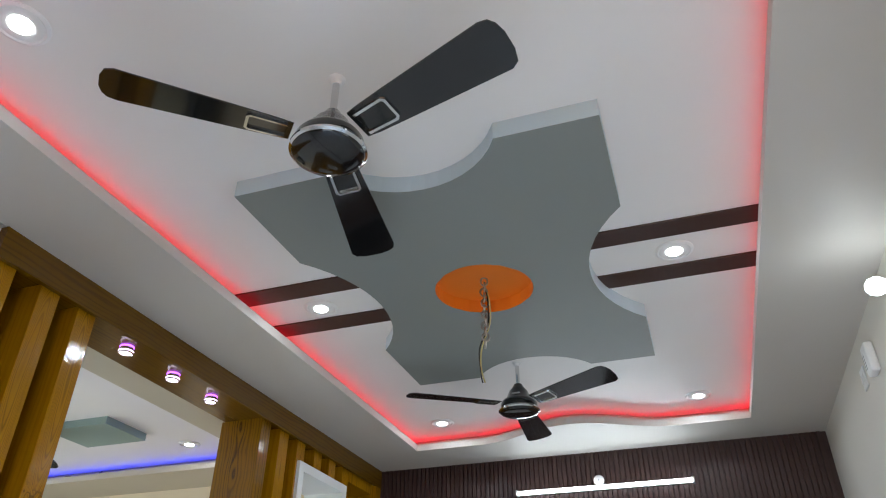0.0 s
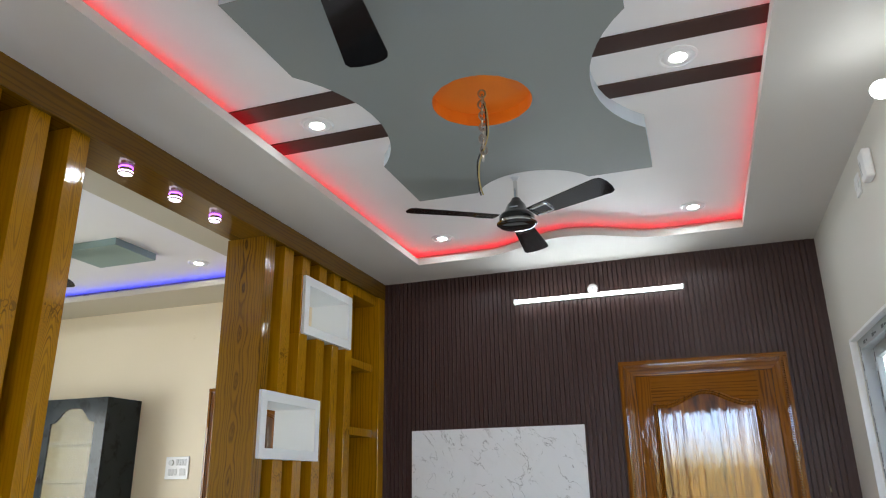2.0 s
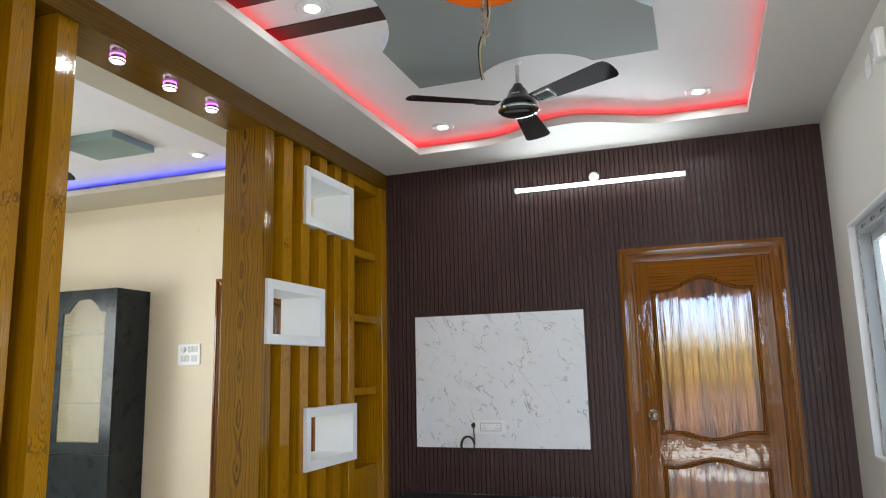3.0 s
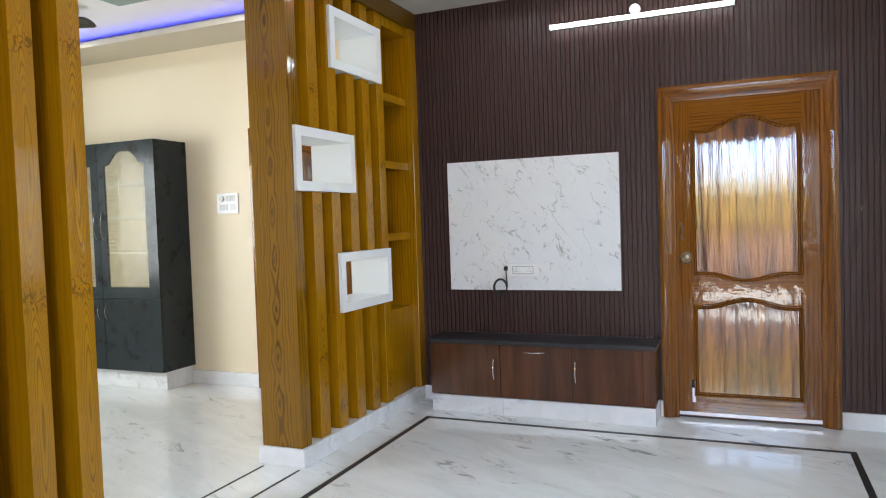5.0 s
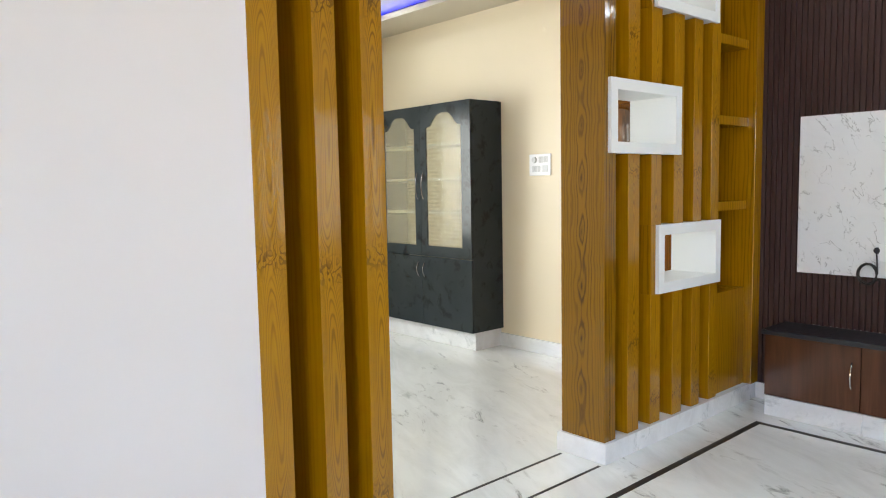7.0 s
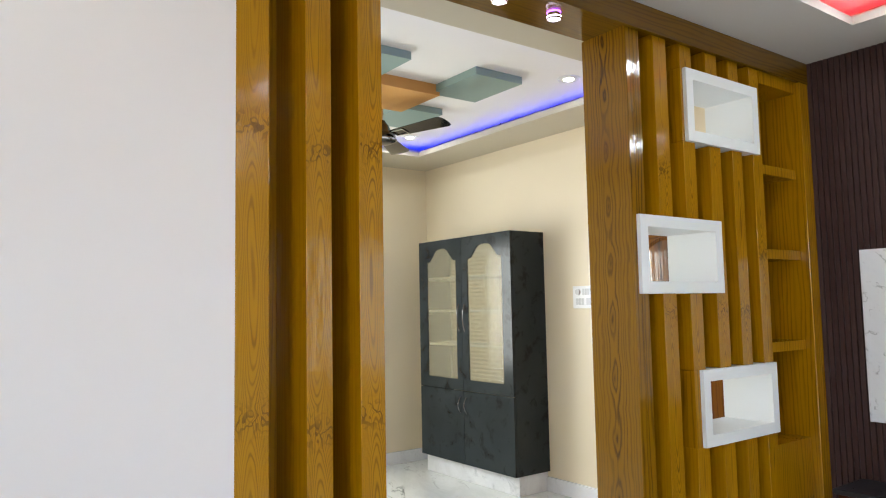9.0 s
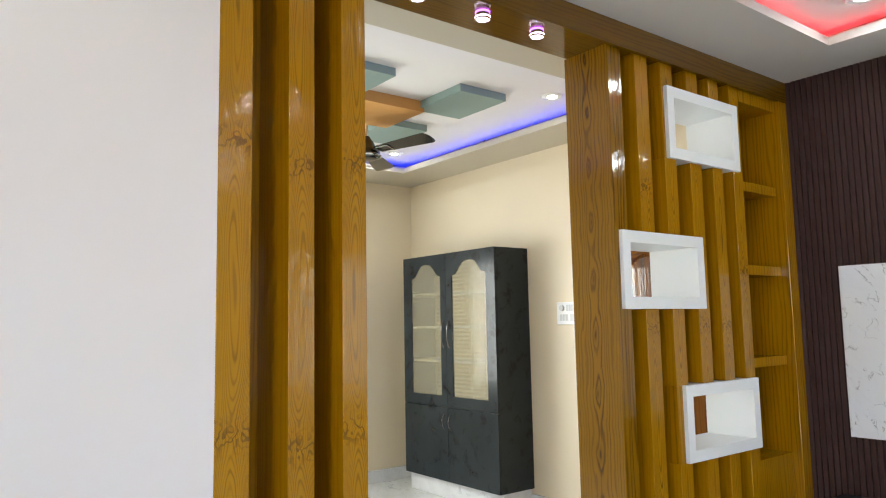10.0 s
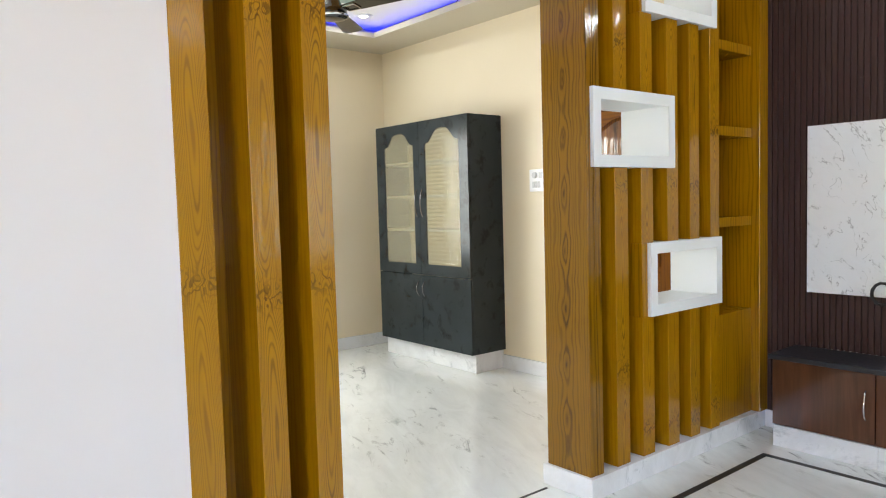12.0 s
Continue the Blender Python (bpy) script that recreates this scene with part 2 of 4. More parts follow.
M_DOOR = teak("polished_door_teak", (0.215, 0.075, 0.004), (0.036, 0.010, 0.001), coat=1.0, rough=0.5, lines=0.8, gloss_wave=0.10)
M_DOOR_RAIL = teak("polished_door_teak_cross_grain", (0.215, 0.075, 0.004), (0.036, 0.010, 0.001), "rail", coat=1.0, rough=0.5, lines=0.8, gloss_wave=0.10)
for door_mat in (M_DOOR, M_DOOR_RAIL):
    door_mat.node_tree.nodes["Principled BSDF"].inputs["Coat Roughness"].default_value = 0.03
M_FLUTE = laminate("dark_brown_panel", (0.066, 0.036, 0.033), (0.044, 0.023, 0.021), 0.4, 0.03)
M_WALNUT = laminate("walnut_laminate", (0.14, 0.055, 0.026), (0.055, 0.020, 0.010), 0.2, 0.35)
M_FLOOR = marble("white_floor_marble", (0.74, 0.77, 0.77), (0.13, 0.145, 0.14), 1.0)
M_SKIRT = marble("white_skirting_marble", (0.78, 0.80, 0.83), (0.50, 0.53, 0.56), 1.1, rough=0.15)
M_PANEL = marble("veined_marble_sheet", (0.73, 0.75, 0.77), (0.27, 0.28, 0.29), 1.7, True, 0.05)
M_INLAY = plain("black_granite_inlay", (0.010, 0.011, 0.012), 0.45)
M_GRANITE = plain("black_granite", (0.018, 0.020, 0.026), 0.3, spread=0.5)
M_WHITE = plain("white_plastic", (0.80, 0.81, 0.82), 0.3, spread=0.02)
# white plastic greyed in colour for the shading on small plate details
M_WHITE_SHADED = plain("shaded_white_plastic", (0.58, 0.59, 0.60), 0.35, spread=0.03)
M_NICHE = paint("white_niche_paint", (0.78, 0.80, 0.80), 0.4)
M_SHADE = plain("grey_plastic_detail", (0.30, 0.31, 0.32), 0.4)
M_BLACK = plain("gloss_black_enamel", (0.006, 0.0065, 0.007), 0.12, coat=0.5)
M_RUBBER = plain("black_cable_rubber", (0.015, 0.015, 0.016), 0.5)
M_WIRE = plain("yellow_wire", (0.50, 0.42, 0.16), 0.5)
M_CHROME = plain("polished_chrome", (0.72, 0.72, 0.72), 0.1, 1.0)
M_STEEL = plain("dull_steel", (0.42, 0.40, 0.37), 0.3, 1.0)
M_DARKCHROME = plain("dark_chrome", (0.22, 0.22, 0.23), 0.14, 1.0)
M_KNOB = plain("dull_bronze", (0.20, 0.16, 0.11), 0.28, 1.0)
M_ALU = plain("brushed_aluminium", (0.55, 0.56, 0.57), 0.35, 1.0)
M_UPVC = plain("white_window_profile", (0.42, 0.45, 0.47), 0.3)
M_LABEL = plain("grey_print", (0.10, 0.11, 0.12), 0.5)
M_GROUND = plain("outdoor_ground", (0.30, 0.24, 0.17), 0.9, spread=0.2)
M_LAMP = glow("white_lamp_face", (1.0, 0.97, 0.92), 14.0)
M_TUBE = glow("tube_light_face", (0.95, 0.98, 1.0), 16.0)
M_BULB = glow("bulb_face", (0.97, 0.99, 1.0), 22.0)
M_RED = glow("red_led_wash", (1.0, 0.002, 0.020), 5.5)
M_BLUE = glow("blue_led_wash", (0.0, 0.010, 1.0), 8.5)
M_VIOLET = glow("violet_led_ring", (0.50, 0.12, 1.0), 5.0)
M_SPOT = glow("spot_face", (1.0, 0.78, 1.0), 4.5)

cupboard_nodes = Nodes("charcoal_laminate", 0.22, 0, 0.04, 0.22)
cv = cupboard_nodes.coords()
blot = cupboard_nodes.ramp(cupboard_nodes.noise(cv, 9, 5, 0.6, 0.4), (0.55, (0, 0, 0)), (0.66, (1, 1, 1)))
cloudy = cupboard_nodes.mix(cupboard_nodes.noise(cv, 2.5, 4), (0.010, 0.015, 0.018), (0.034, 0.045, 0.050))
cupboard_nodes.colour(cupboard_nodes.mix(cupboard_nodes.math("MULTIPLY", blot, 0.9), cloudy, (0.008, 0.010, 0.012)))
M_CHAR = cupboard_nodes.mat

glass_nodes = Nodes("reeded_glass", 0.16, spec=0.2)
glass_nodes.bsdf.inputs["Transmission Weight"].default_value = 0.8
glass_nodes.bsdf.inputs["IOR"].default_value = 1.25
glass_nodes.bsdf.inputs["Coat Weight"].default_value = 0.07
glass_nodes.bsdf.inputs["Coat Roughness"].default_value = 0.03
gw = glass_nodes.node("ShaderNodeTexWave", Scale=9.3, Distortion=0.0)
gw.bands_direction = "Z"
glass_nodes.join(glass_nodes.coords(), gw.inputs["Vector"])
glass_nodes.bump(gw.outputs[1], 0.2, 0.006)
tint = glass_nodes.mix(glass_nodes.noise(glass_nodes.coords(), 3.0, 3), (0.86, 0.82, 0.64), (0.79, 0.74, 0.56))
glass_nodes.colour(glass_nodes.mix(glass_nodes.math("MULTIPLY", gw.outputs[1], 0.34), tint, (0.50, 0.46, 0.34)))
M_REED = glass_nodes.mat

pane_nodes = Nodes("clear_glass", 0.0)
pane_nodes.colour((0.95, 0.98, 0.98))
pane_nodes.bsdf.inputs["Transmission Weight"].default_value = 1.0
pane_nodes.bsdf.inputs["IOR"].default_value = 1.1
M_PANE = pane_nodes.mat

# ---------------------------------------------------------------- builders


def box(bm, x0, x1, y0, y1, z0, z1, bevel=0.0):
    got = bmesh.ops.create_cube(bm, size=1.0)
    vs = got["verts"]
    bmesh.ops.scale(bm, vec=(x1 - x0, y1 - y0, z1 - z0), verts=vs)
    bmesh.ops.translate(bm, vec=((x0 + x1) / 2, (y0 + y1) / 2, (z0 + z1) / 2), verts=vs)
    if bevel:
        edges = list({e for v in vs for e in v.link_edges})
        bmesh.ops.bevel(bm, geom=edges, offset=bevel, segments=2, affect="EDGES", profile=0.5)
    return bm


def boxed(x0, x1, y0, y1, z0, z1, bevel=0.0):
    return box(bmesh.new(), x0, x1, y0, y1, z0, z1, bevel)


def turned(bm, profile, segs=40):
    """A lathe body about z from (radius, height) pairs."""
    rings = []
    for r, z in profile:
        if r < 1e-5:
            rings.append([bm.verts.new((0, 0, z))])
        else:
            rings.append([bm.verts.new((r * math.cos(2 * math.pi * i / segs), r * math.sin(2 * math.pi * i / segs), z)) for i in range(segs)])
    for a, b in zip(rings, rings[1:]):
        for i in range(segs):
            j = (i + 1) % segs
            quad = [a[i % len(a)], a[j % len(a)], b[j % len(b)], b[i % len(b)]]
            quad = list(dict.fromkeys(quad))
            if len(quad) > 2:
                bm.faces.new(quad)
    bmesh.ops.recalc_face_normals(bm, faces=bm.faces)
    return bm


def prism(bm, outline, lo, hi, axis="z"):
    """An outline of pairs, pulled from lo to hi along an axis."""
    def at(p, h):
        return {"z": (p[0], p[1], h), "y": (p[0], h, p[1]), "x": (h, p[0], p[1])}[axis]
    a = [bm.verts.new(at(p, lo)) for p in outline]
    b = [bm.verts.new(at(p, hi)) for p in outline]
    bm.faces.new(a)
    bm.faces.new(b[::-1])
    n = len(outline)
    for i in range(n):
        bm.faces.new((a[i], a[(i + 1) % n], b[(i + 1) % n], b[i]))
    bmesh.ops.recalc_face_normals(bm, faces=bm.faces)
    return bm


def ring_prism(bm, outer, inner, lo, hi, axis="z"):
    """The same between two outlines with equally many points."""
    def at(p, h):
        return {"z": (p[0], p[1], h), "y": (p[0], h, p[1]), "x": (h, p[0], p[1])}[axis]
    n = len(outer)
    loops = [[bm.verts.new(at(p, h)) for p in line] for line, h in ((outer, lo), (outer, hi), (inner, hi), (inner, lo))]
    for k in range(4):
        a, b = loops[k], loops[(k + 1) % 4]
        for i in range(n):
            bm.faces.new((a[i], a[(i + 1) % n], b[(i + 1) % n], b[i]))
    bmesh.ops.recalc_face_normals(bm, faces=bm.faces)
    return bm


def mesh_of(name, bm, material, smooth=False):
    me = bpy.data.meshes.new(name)
    bm.to_mesh(me)
    bm.free()
    for m in material if isinstance(material, (list, tuple)) else (material,):
        me.materials.append(m)
    if smooth:
        for p in me.polygons:
            p.use_smooth = True
        me.set_sharp_from_angle(angle=radians(35))
    return me


def part(name, bm, material, parent, label="", smooth=False, at=None):
    ob = new(name, mesh_of(name, bm, material, smooth))
    ob.parent = parent
    if at is not None:
        ob.matrix_local = at
    return tagged(ob, label)


def thing(name, label, category, at=None, group="", kind=""):
    ob = new(name)
    ob.empty_display_size = 0.05
    if at is not None:
        ob.matrix_basis = at
    return tagged(ob, label, category, group, kind)


def whole(name, bm, material, label, category, group="", kind="", smooth=False):
    return tagged(new(name, mesh_of(name, bm, material, smooth)), label, category, group, kind)


def tube_path(bm, pts, r, segs=8):
    """A round bar along points."""
    pts = [Vector(p) for p in pts]
    prev = None
    up = Vector((0.123, 0.456, 0.881)).normalized()
    for i, p in enumerate(pts):
        d = (pts[min(i + 1, len(pts) - 1)] - pts[max(i - 1, 0)]).normalized()
        u = d.cross(up).normalized()
        w = d.cross(u)
        ring = [bm.verts.new(p + r * (math.cos(2 * math.pi * k / segs) * u + math.sin(2 * math.pi * k / segs) * w)) for k in range(segs)]
        if prev:
            for k in range(segs):
                bm.faces.new((prev[k], prev[(k + 1) % segs], ring[(k + 1) % segs], ring[k]))
        else:
            bm.faces.new(ring[::-1])
        prev = ring
    bm.faces.new(prev)
    bmesh.ops.recalc_face_normals(bm, faces=bm.faces)
    return bm


def structure(name, bm, material, label, category):
    return whole(name, bm, material, label, category, kind="structure")


# ---------------------------------------------------------------- floor and walls
ground = structure("ground", boxed(-400, 400, -400, 400, -0.5, -0.16), M_GROUND, "dry bare earth round the house", "ground")
floor = structure("floor", boxed(XO - 0.2, XR + 0.2, YN - 0.2, 0.2, -0.15, 0.0), M_FLOOR, "polished white marble floor with grey veins", "floor")
FX0, FX1, FY0, FY1, FW = 0.180, 2.81, -5.3, -0.470, 0.036
part("floor_inlay", ring_prism(bmesh.new(), [(FX0, FY0), (FX1, FY0), (FX1, FY1), (FX0, FY1)], [(FX0 + FW, FY0 + FW), (FX1 - FW, FY0 + FW), (FX1 - FW, FY1 - FW), (FX0 + FW, FY1 - FW)], -0.01, 0.0012), M_INLAY, floor, "black granite border line")
for x in (-0.300, -0.057):
    part("threshold_line", boxed(x - 0.008, x + 0.008, -3.0, -1.68, -0.01, 0.0012), M_INLAY, floor, "thin black granite line")

structure("wall_back", boxed(XO - 0.2, XR + 0.2, 0.03, 0.2, -0.15, 3.2), M_CREAM, "cream painted plaster wall", "wall")
bm = bmesh.new()
WY0, WY1, WZ0, WZ1 = -1.80, -0.50, 0.89, 2.15
# NY0 to NY1: unseen opening, made for the fill lamp
NY0, NY1 = -5.2, -3.7
for y0, y1, z0, z1 in ((YN - 0.2, NY0, -0.15, 3.2), (NY1, WY0, -0.15, 3.2), (NY0, NY1, -0.15, WZ0), (NY0, NY1, WZ1, 3.2), (WY1, 0.03, -0.15, 3.2), (WY0, WY1, -0.15, WZ0), (WY0, WY1, WZ1, 3.2)):
    box(bm, XR, XR + 0.2, y0, y1, z0, z1)
structure("wall_right", bm, M_SIDE, "off-white painted wall with a window opening", "wall")
bm = bmesh.new()
EX0, EX1, EZ1 = 1.55, 3.0, 2.42
for x0, x1, z0, z1 in ((-0.2, EX0, -0.15, 3.2), (EX1, XR, -0.15, 3.2), (EX0, EX1, EZ1, 3.2)):
    box(bm, x0, x1, YN - 0.2, YN, z0, z1)
structure("wall_near", bm, M_UNLIT, "unseen wall, coloured dark as if unlit, with the open entrance", "wall")
structure("wall_left", boxed(-0.36, -0.06, YN, -3.4962, -0.15, 3.2), M_WALL, "smooth white painted wall beside the wooden posts", "wall")
bm = bmesh.new()
DY0, DY1, DZ0, DZ1 = -3.3, -1.6, 0.8, 2.2
for y0, y1, z0, z1 in ((YO, DY0, -0.15, 3.2), (DY1, 0.03, -0.15, 3.2), (DY0, DY1, -0.15, DZ0), (DY0, DY1, DZ1, 3.2)):
    box(bm, XO - 0.2, XO, y0, y1, z0, z1)
structure("wall_dining_side", bm, M_CREAM, "cream painted dining room wall with a window opening", "wall")
structure("wall_dining_back", boxed(XO - 0.2, -0.353, YD, 0.0295, -0.15, 3.2), M_CREAM, "cream painted dining room wall behind the cupboard", "wall")
structure("wall_dining_near", boxed(XO - 0.2, -0.36, YO - 0.2, YO, -0.15, 3.2), M_CREAM, "cream painted dining room wall", "wall")
structure("roof_slab", boxed(XO - 0.2, XR + 0.2, YN - 0.2, 0.2, 3.21, 3.4), M_CEIL, "concrete roof slab", "roof")

# bright distance outside the entrance
bd = Nodes("bright_distance", 1.0)
bd.colour((0.0, 0.0, 0.0))
bsep = bd.node("ShaderNodeSeparateXYZ")
btc = bd.node("ShaderNodeTexCoord")
bd.join(btc.outputs["Object"], bsep.inputs[0])
bz = bd.math("ADD", bsep.outputs[2], bd.math("MULTIPLY", bd.math("SUBTRACT", bd.noise(bd.coords((3.2, 1, 0.8)), 2.2, 6, 0.75), 0.5), 3.0))
bcol = bd.ramp(bd.math("MULTIPLY", bz, 0.25), (0.05, (0.10, 0.07, 0.06)), (0.16, (0.38, 0.24, 0.20)), (0.25, (0.10, 0.06, 0.02)), (0.34, (0.46, 0.32, 0.11)), (0.39, (0.16, 0.10, 0.04)), (0.47, (0.70, 0.55, 0.24)), (0.52, (0.80, 0.95, 1.25)), (0.75, (0.55, 0.80, 1.35)))
bd.join(bcol, bd.bsdf.inputs["Emission Color"])
bd.bsdf.inputs["Emission Strength"].default_value = 20.0
structure("backdrop", boxed(0.2, 4.4, -8.05, -8.0, -0.16, 4.0), bd.mat, "bright sky over a dry yard and trees", "backdrop")

# ---------------------------------------------------------------- ceilings


def tray(name, x0, x1, y0, y1, wave, hole, led, label, material):
    """A ceiling border with an upstand lip, a light trough behind it and the raised ceiling above."""
    pts = []
    for i in range(48):
        u = i / 48
        x = hole[0] + (hole[1] - hole[0]) * u
        pts.append((x, hole[3] - wave(x), (x0 + (x1 - x0) * u, y1), (0, 1)))
    for i in range(12):
        u = i / 12
        pts.append((hole[1], hole[3] + (hole[2] - hole[3]) * u, (x1, y1 + (y0 - y1) * u), (1, 0)))
    for i in range(12):
        u = i / 12
        pts.append((hole[1] + (hole[0] - hole[1]) * u, hole[2], (x1 + (x0 - x1) * u, y0), (0, -1)))
    for i in range(12):
        u = i / 12
        pts.append((hole[0], hole[2] + (hole[3] - hole[2]) * u, (x0, y0 + (y1 - y0) * u), (-1, 0)))
    n = len(pts)

    def out(k, d):
        x, y = pts[k][:2]
        ex = -d if abs(x - hole[0]) < 1e-6 else d if abs(x - hole[1]) < 1e-6 else 0
        ey = -d if abs(y - hole[2]) < 1e-6 else d if k < 49 or k == n else 0
        return (x + ex, y + ey)
    bm = bmesh.new()
    loops = []
    for z, f in ((ZB, lambda k: pts[k][2]), (ZB, lambda k: pts[k][:2]), (ZB + 0.046, lambda k: pts[k][:2]), (ZB + 0.046, lambda k: out(k, 0.012)), (ZB + 0.012, lambda k: out(k, 0.012)), (ZB + 0.012, lambda k: out(k, 0.11)), (ZT, lambda k: out(k, 0.11))):
        loops.append([bm.verts.new((*f(k), z)) for k in range(n)])
    for a, b in zip(loops, loops[1:]):
        for i in range(n):
            bm.faces.new((a[i], a[(i + 1) % n], b[(i + 1) % n], b[i]))
    bmesh.ops.recalc_face_normals(bm, faces=bm.faces)
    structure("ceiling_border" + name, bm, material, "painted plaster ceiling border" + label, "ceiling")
    # LED strip and its wash of light, made as one glowing wall band
    bm = bmesh.new()
    a = [bm.verts.new((*out(k, 0.107), ZB + 0.014)) for k in range(n)]
    b = [bm.verts.new((*out(k, 0.107), ZB + 0.056)) for k in range(n)]
    for i in range(n):
        bm.faces.new((a[i], a[(i + 1) % n], b[(i + 1) % n], b[i]))
    bmesh.ops.recalc_face_normals(bm, faces=bm.faces)
    whole("led_wash_band", bm, led, "glowing band on the trough wall for the LED strip and its wash", "light strip")
    structure("ceiling" + name, boxed(x0, x1, y0, y1, ZT, ZT + 0.06), M_CEIL, "raised white plaster ceiling", "ceiling")


def wave(x):
    u = (x - 0.88) / (2.17 - 0.88)
    return 0.235 * math.sin(math.pi * u) ** 2 if 0 < u < 1 else 0.0


tray("", -0.034, XR, YN, 0.03, wave, (0.42, 2.612, -4.42, -0.415), M_RED, " with a wavy edge and red glow", M_BORDER_DIM)
tray("_dining", XO, -0.36, YO, 0.03, lambda x: 0.0, (-3.414, -0.735, -4.3, -0.515), M_BLUE, " with a blue glow", M_BEIGE)

for row in ((-2.637, -2.517, -2.616, -2.503), (-2.293, -2.172, -2.270, -2.150)):
    for x0, x1, y0, y1 in ((0.30, 1.06, row[0], row[1]), (1.92, 2.74, row[2], row[3])):
        whole("ceiling_strip", boxed(x0, x1, y0, y1, ZT - 0.007, ZT, 0.002), M_STRIP, "dark brown flat strip across the ceiling", "ceiling strip", "brown ceiling strips")

# grey hanging panel with four concave sides and a round orange recess
PX0, PX1, PY0, PY1, PZ = 0.845, 2.137, -3.360, -1.480, 2.963


def bite(a, b, depth, n=14):
    """Points of a shallow arc from a to b, sagging to the left of the way by depth."""
    a, b = Vector(a), Vector(b)
    d = b - a
    nrm = Vector((-d.y, d.x)).normalized()
    half = d.length / 2
    r = (half * half + depth * depth) / (2 * depth)
    c = (a + b) / 2 + nrm * (depth - r)
    pts = []
    for i in range(n + 1):
        ang = math.asin(half / r) * (2 * i / n - 1)
        pts.append(tuple(c + nrm * r * math.cos(ang) + d.normalized() * r * math.sin(ang)))
    return pts


outline = [(PX0, PY0)] + bite((1.205, PY0), (1.80, PY0), 0.178) + [(PX1, PY0)] + bite((PX1, -2.86), (PX1, -1.94), 0.18)
outline += [(PX1, PY1)] + bite((1.81, PY1), (1.195, PY1), 0.185) + [(PX0, PY1)] + bite((PX0, -1.985), (PX0, -2.88), 0.172)
DC = Vector((1.497, -2.425))
circle = []
for p in outline:
    d = (Vector(p) - DC).normalized() * 0.213
    circle.append((DC.x + d.x, DC.y + d.y))
hanging = thing("ceiling_panel", "grey plaster ceiling panel with scooped sides and orange round recess", "ceiling panel")
bm = ring_prism(bmesh.new(), outline, circle, PZ, ZT - 0.0)
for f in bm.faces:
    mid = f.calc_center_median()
    # upright faces get the light-struck colour instead of the grey
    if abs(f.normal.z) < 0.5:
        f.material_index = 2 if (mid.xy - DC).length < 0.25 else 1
part("panel", bm, [M_GREY, M_LIT_SIDE, M_ORANGE], hanging)
part("recess", turned(bmesh.new(), [(0.0, ZT - 0.006), (0.216, ZT - 0.006), (0.216, ZT - 0.001), (0, ZT - 0.001)]), M_ORANGE, hanging, "bright orange round recess", at=pose(DC.x, DC.y, 0))

# chain and loose wire that hang from the recess
chain = thing("hanging_chain", "short steel hook chain with loose yellow wire under the ceiling recess", "chain", pose(DC.x, DC.y, 0))


def link_mesh():
    pts = [(0.015 * math.cos(a), 0, 0.020 * math.sin(a)) for a in [2 * math.pi * i / 12 for i in range(13)]]
    return tube_path(bmesh.new(), pts, 0.0045, 6)


link_data = mesh_of("link", link_mesh(), M_STEEL, True)
for i in range(12):
    ob = new("link", link_data)
    ob.parent = chain
    ob.matrix_local = pose(0.002 * math.sin(i * 2.1), 0.002 * math.cos(i), ZT - 0.025 - 0.027 * i, 0, 4 * math.sin(i), 90 * (i % 2) + 20)
for k, (m, off) in enumerate(((M_WIRE, 0.006), (M_RUBBER, -0.005))):
    pts = [(off * 0.6 + 0.022 * math.sin(math.pi * u / 9) * (1 if u < 9 else 1.3) + 0.003 * k * math.sin(u), 0.006 * math.cos(u * 0.9), ZT - 0.05 - 0.0262 * u) for u in range(18)]
    part("wire", tube_path(bmesh.new(), pts, 0.0031, 6), m, chain, "thin loose wire")

# ---------------------------------------------------------------- fluted back wall
panelling = tagged(new("wall_panelling", mesh_of("backing", boxed(-0.06, XR, 0.006, 0.03, 0.0, ZB), M_FLUTE)), "dark brown vertical fluted wall panelling", "wall panel", "", "structure")
PITCH = 0.0330
COUNT = int((XR - 0.004) / PITCH)


def flute(z0, z1):
    w = PITCH
    prof = [(0.0005, 0.006), (0.001, -0.004), (0.0025, -0.006), (w - 0.0085, -0.006), (w - 0.007, -0.004), (w - 0.0065, 0.006)]
    return prism(bmesh.new(), prof, z0, z1)


full_flute = mesh_of("slat", flute(0.0, ZB), M_FLUTE)
over_flute = mesh_of("slat", flute(2.16, ZB), M_FLUTE)
for i in range(-1, COUNT):
    x = 0.004 + i * PITCH
    ob = new("slat", over_flute if 1.735 < x < 2.75 else full_flute)
    ob.parent = panelling
    ob.location = (x, 0, 0)

# ---------------------------------------------------------------- wooden beam, posts and screen
SX = -0.06
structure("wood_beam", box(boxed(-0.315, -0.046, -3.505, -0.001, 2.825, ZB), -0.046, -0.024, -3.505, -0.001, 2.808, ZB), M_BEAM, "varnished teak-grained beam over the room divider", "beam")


def slat_thing(y0, y1, z0, z1, material, label, group, depth=0.17):
    ob = whole("wooden_post", boxed(-depth / 2, depth / 2, -(y1 - y0) / 2, (y1 - y0) / 2, -(z1 - z0) / 2, (z1 - z0) / 2, 0.003), material, label, "post", group)
    ob.location = (SX - depth / 2, (y0 + y1) / 2, (z0 + z1) / 2)
    return ob


for y0, y1 in ((-3.496, -3.387), (-3.263, -3.170), (-3.067, -2.971)):
    slat_thing(y0, y1, 0.0, 2.825, M_ARCH, "glossy teak-grained upright post with arched grain and knots", "opening posts", 0.24)
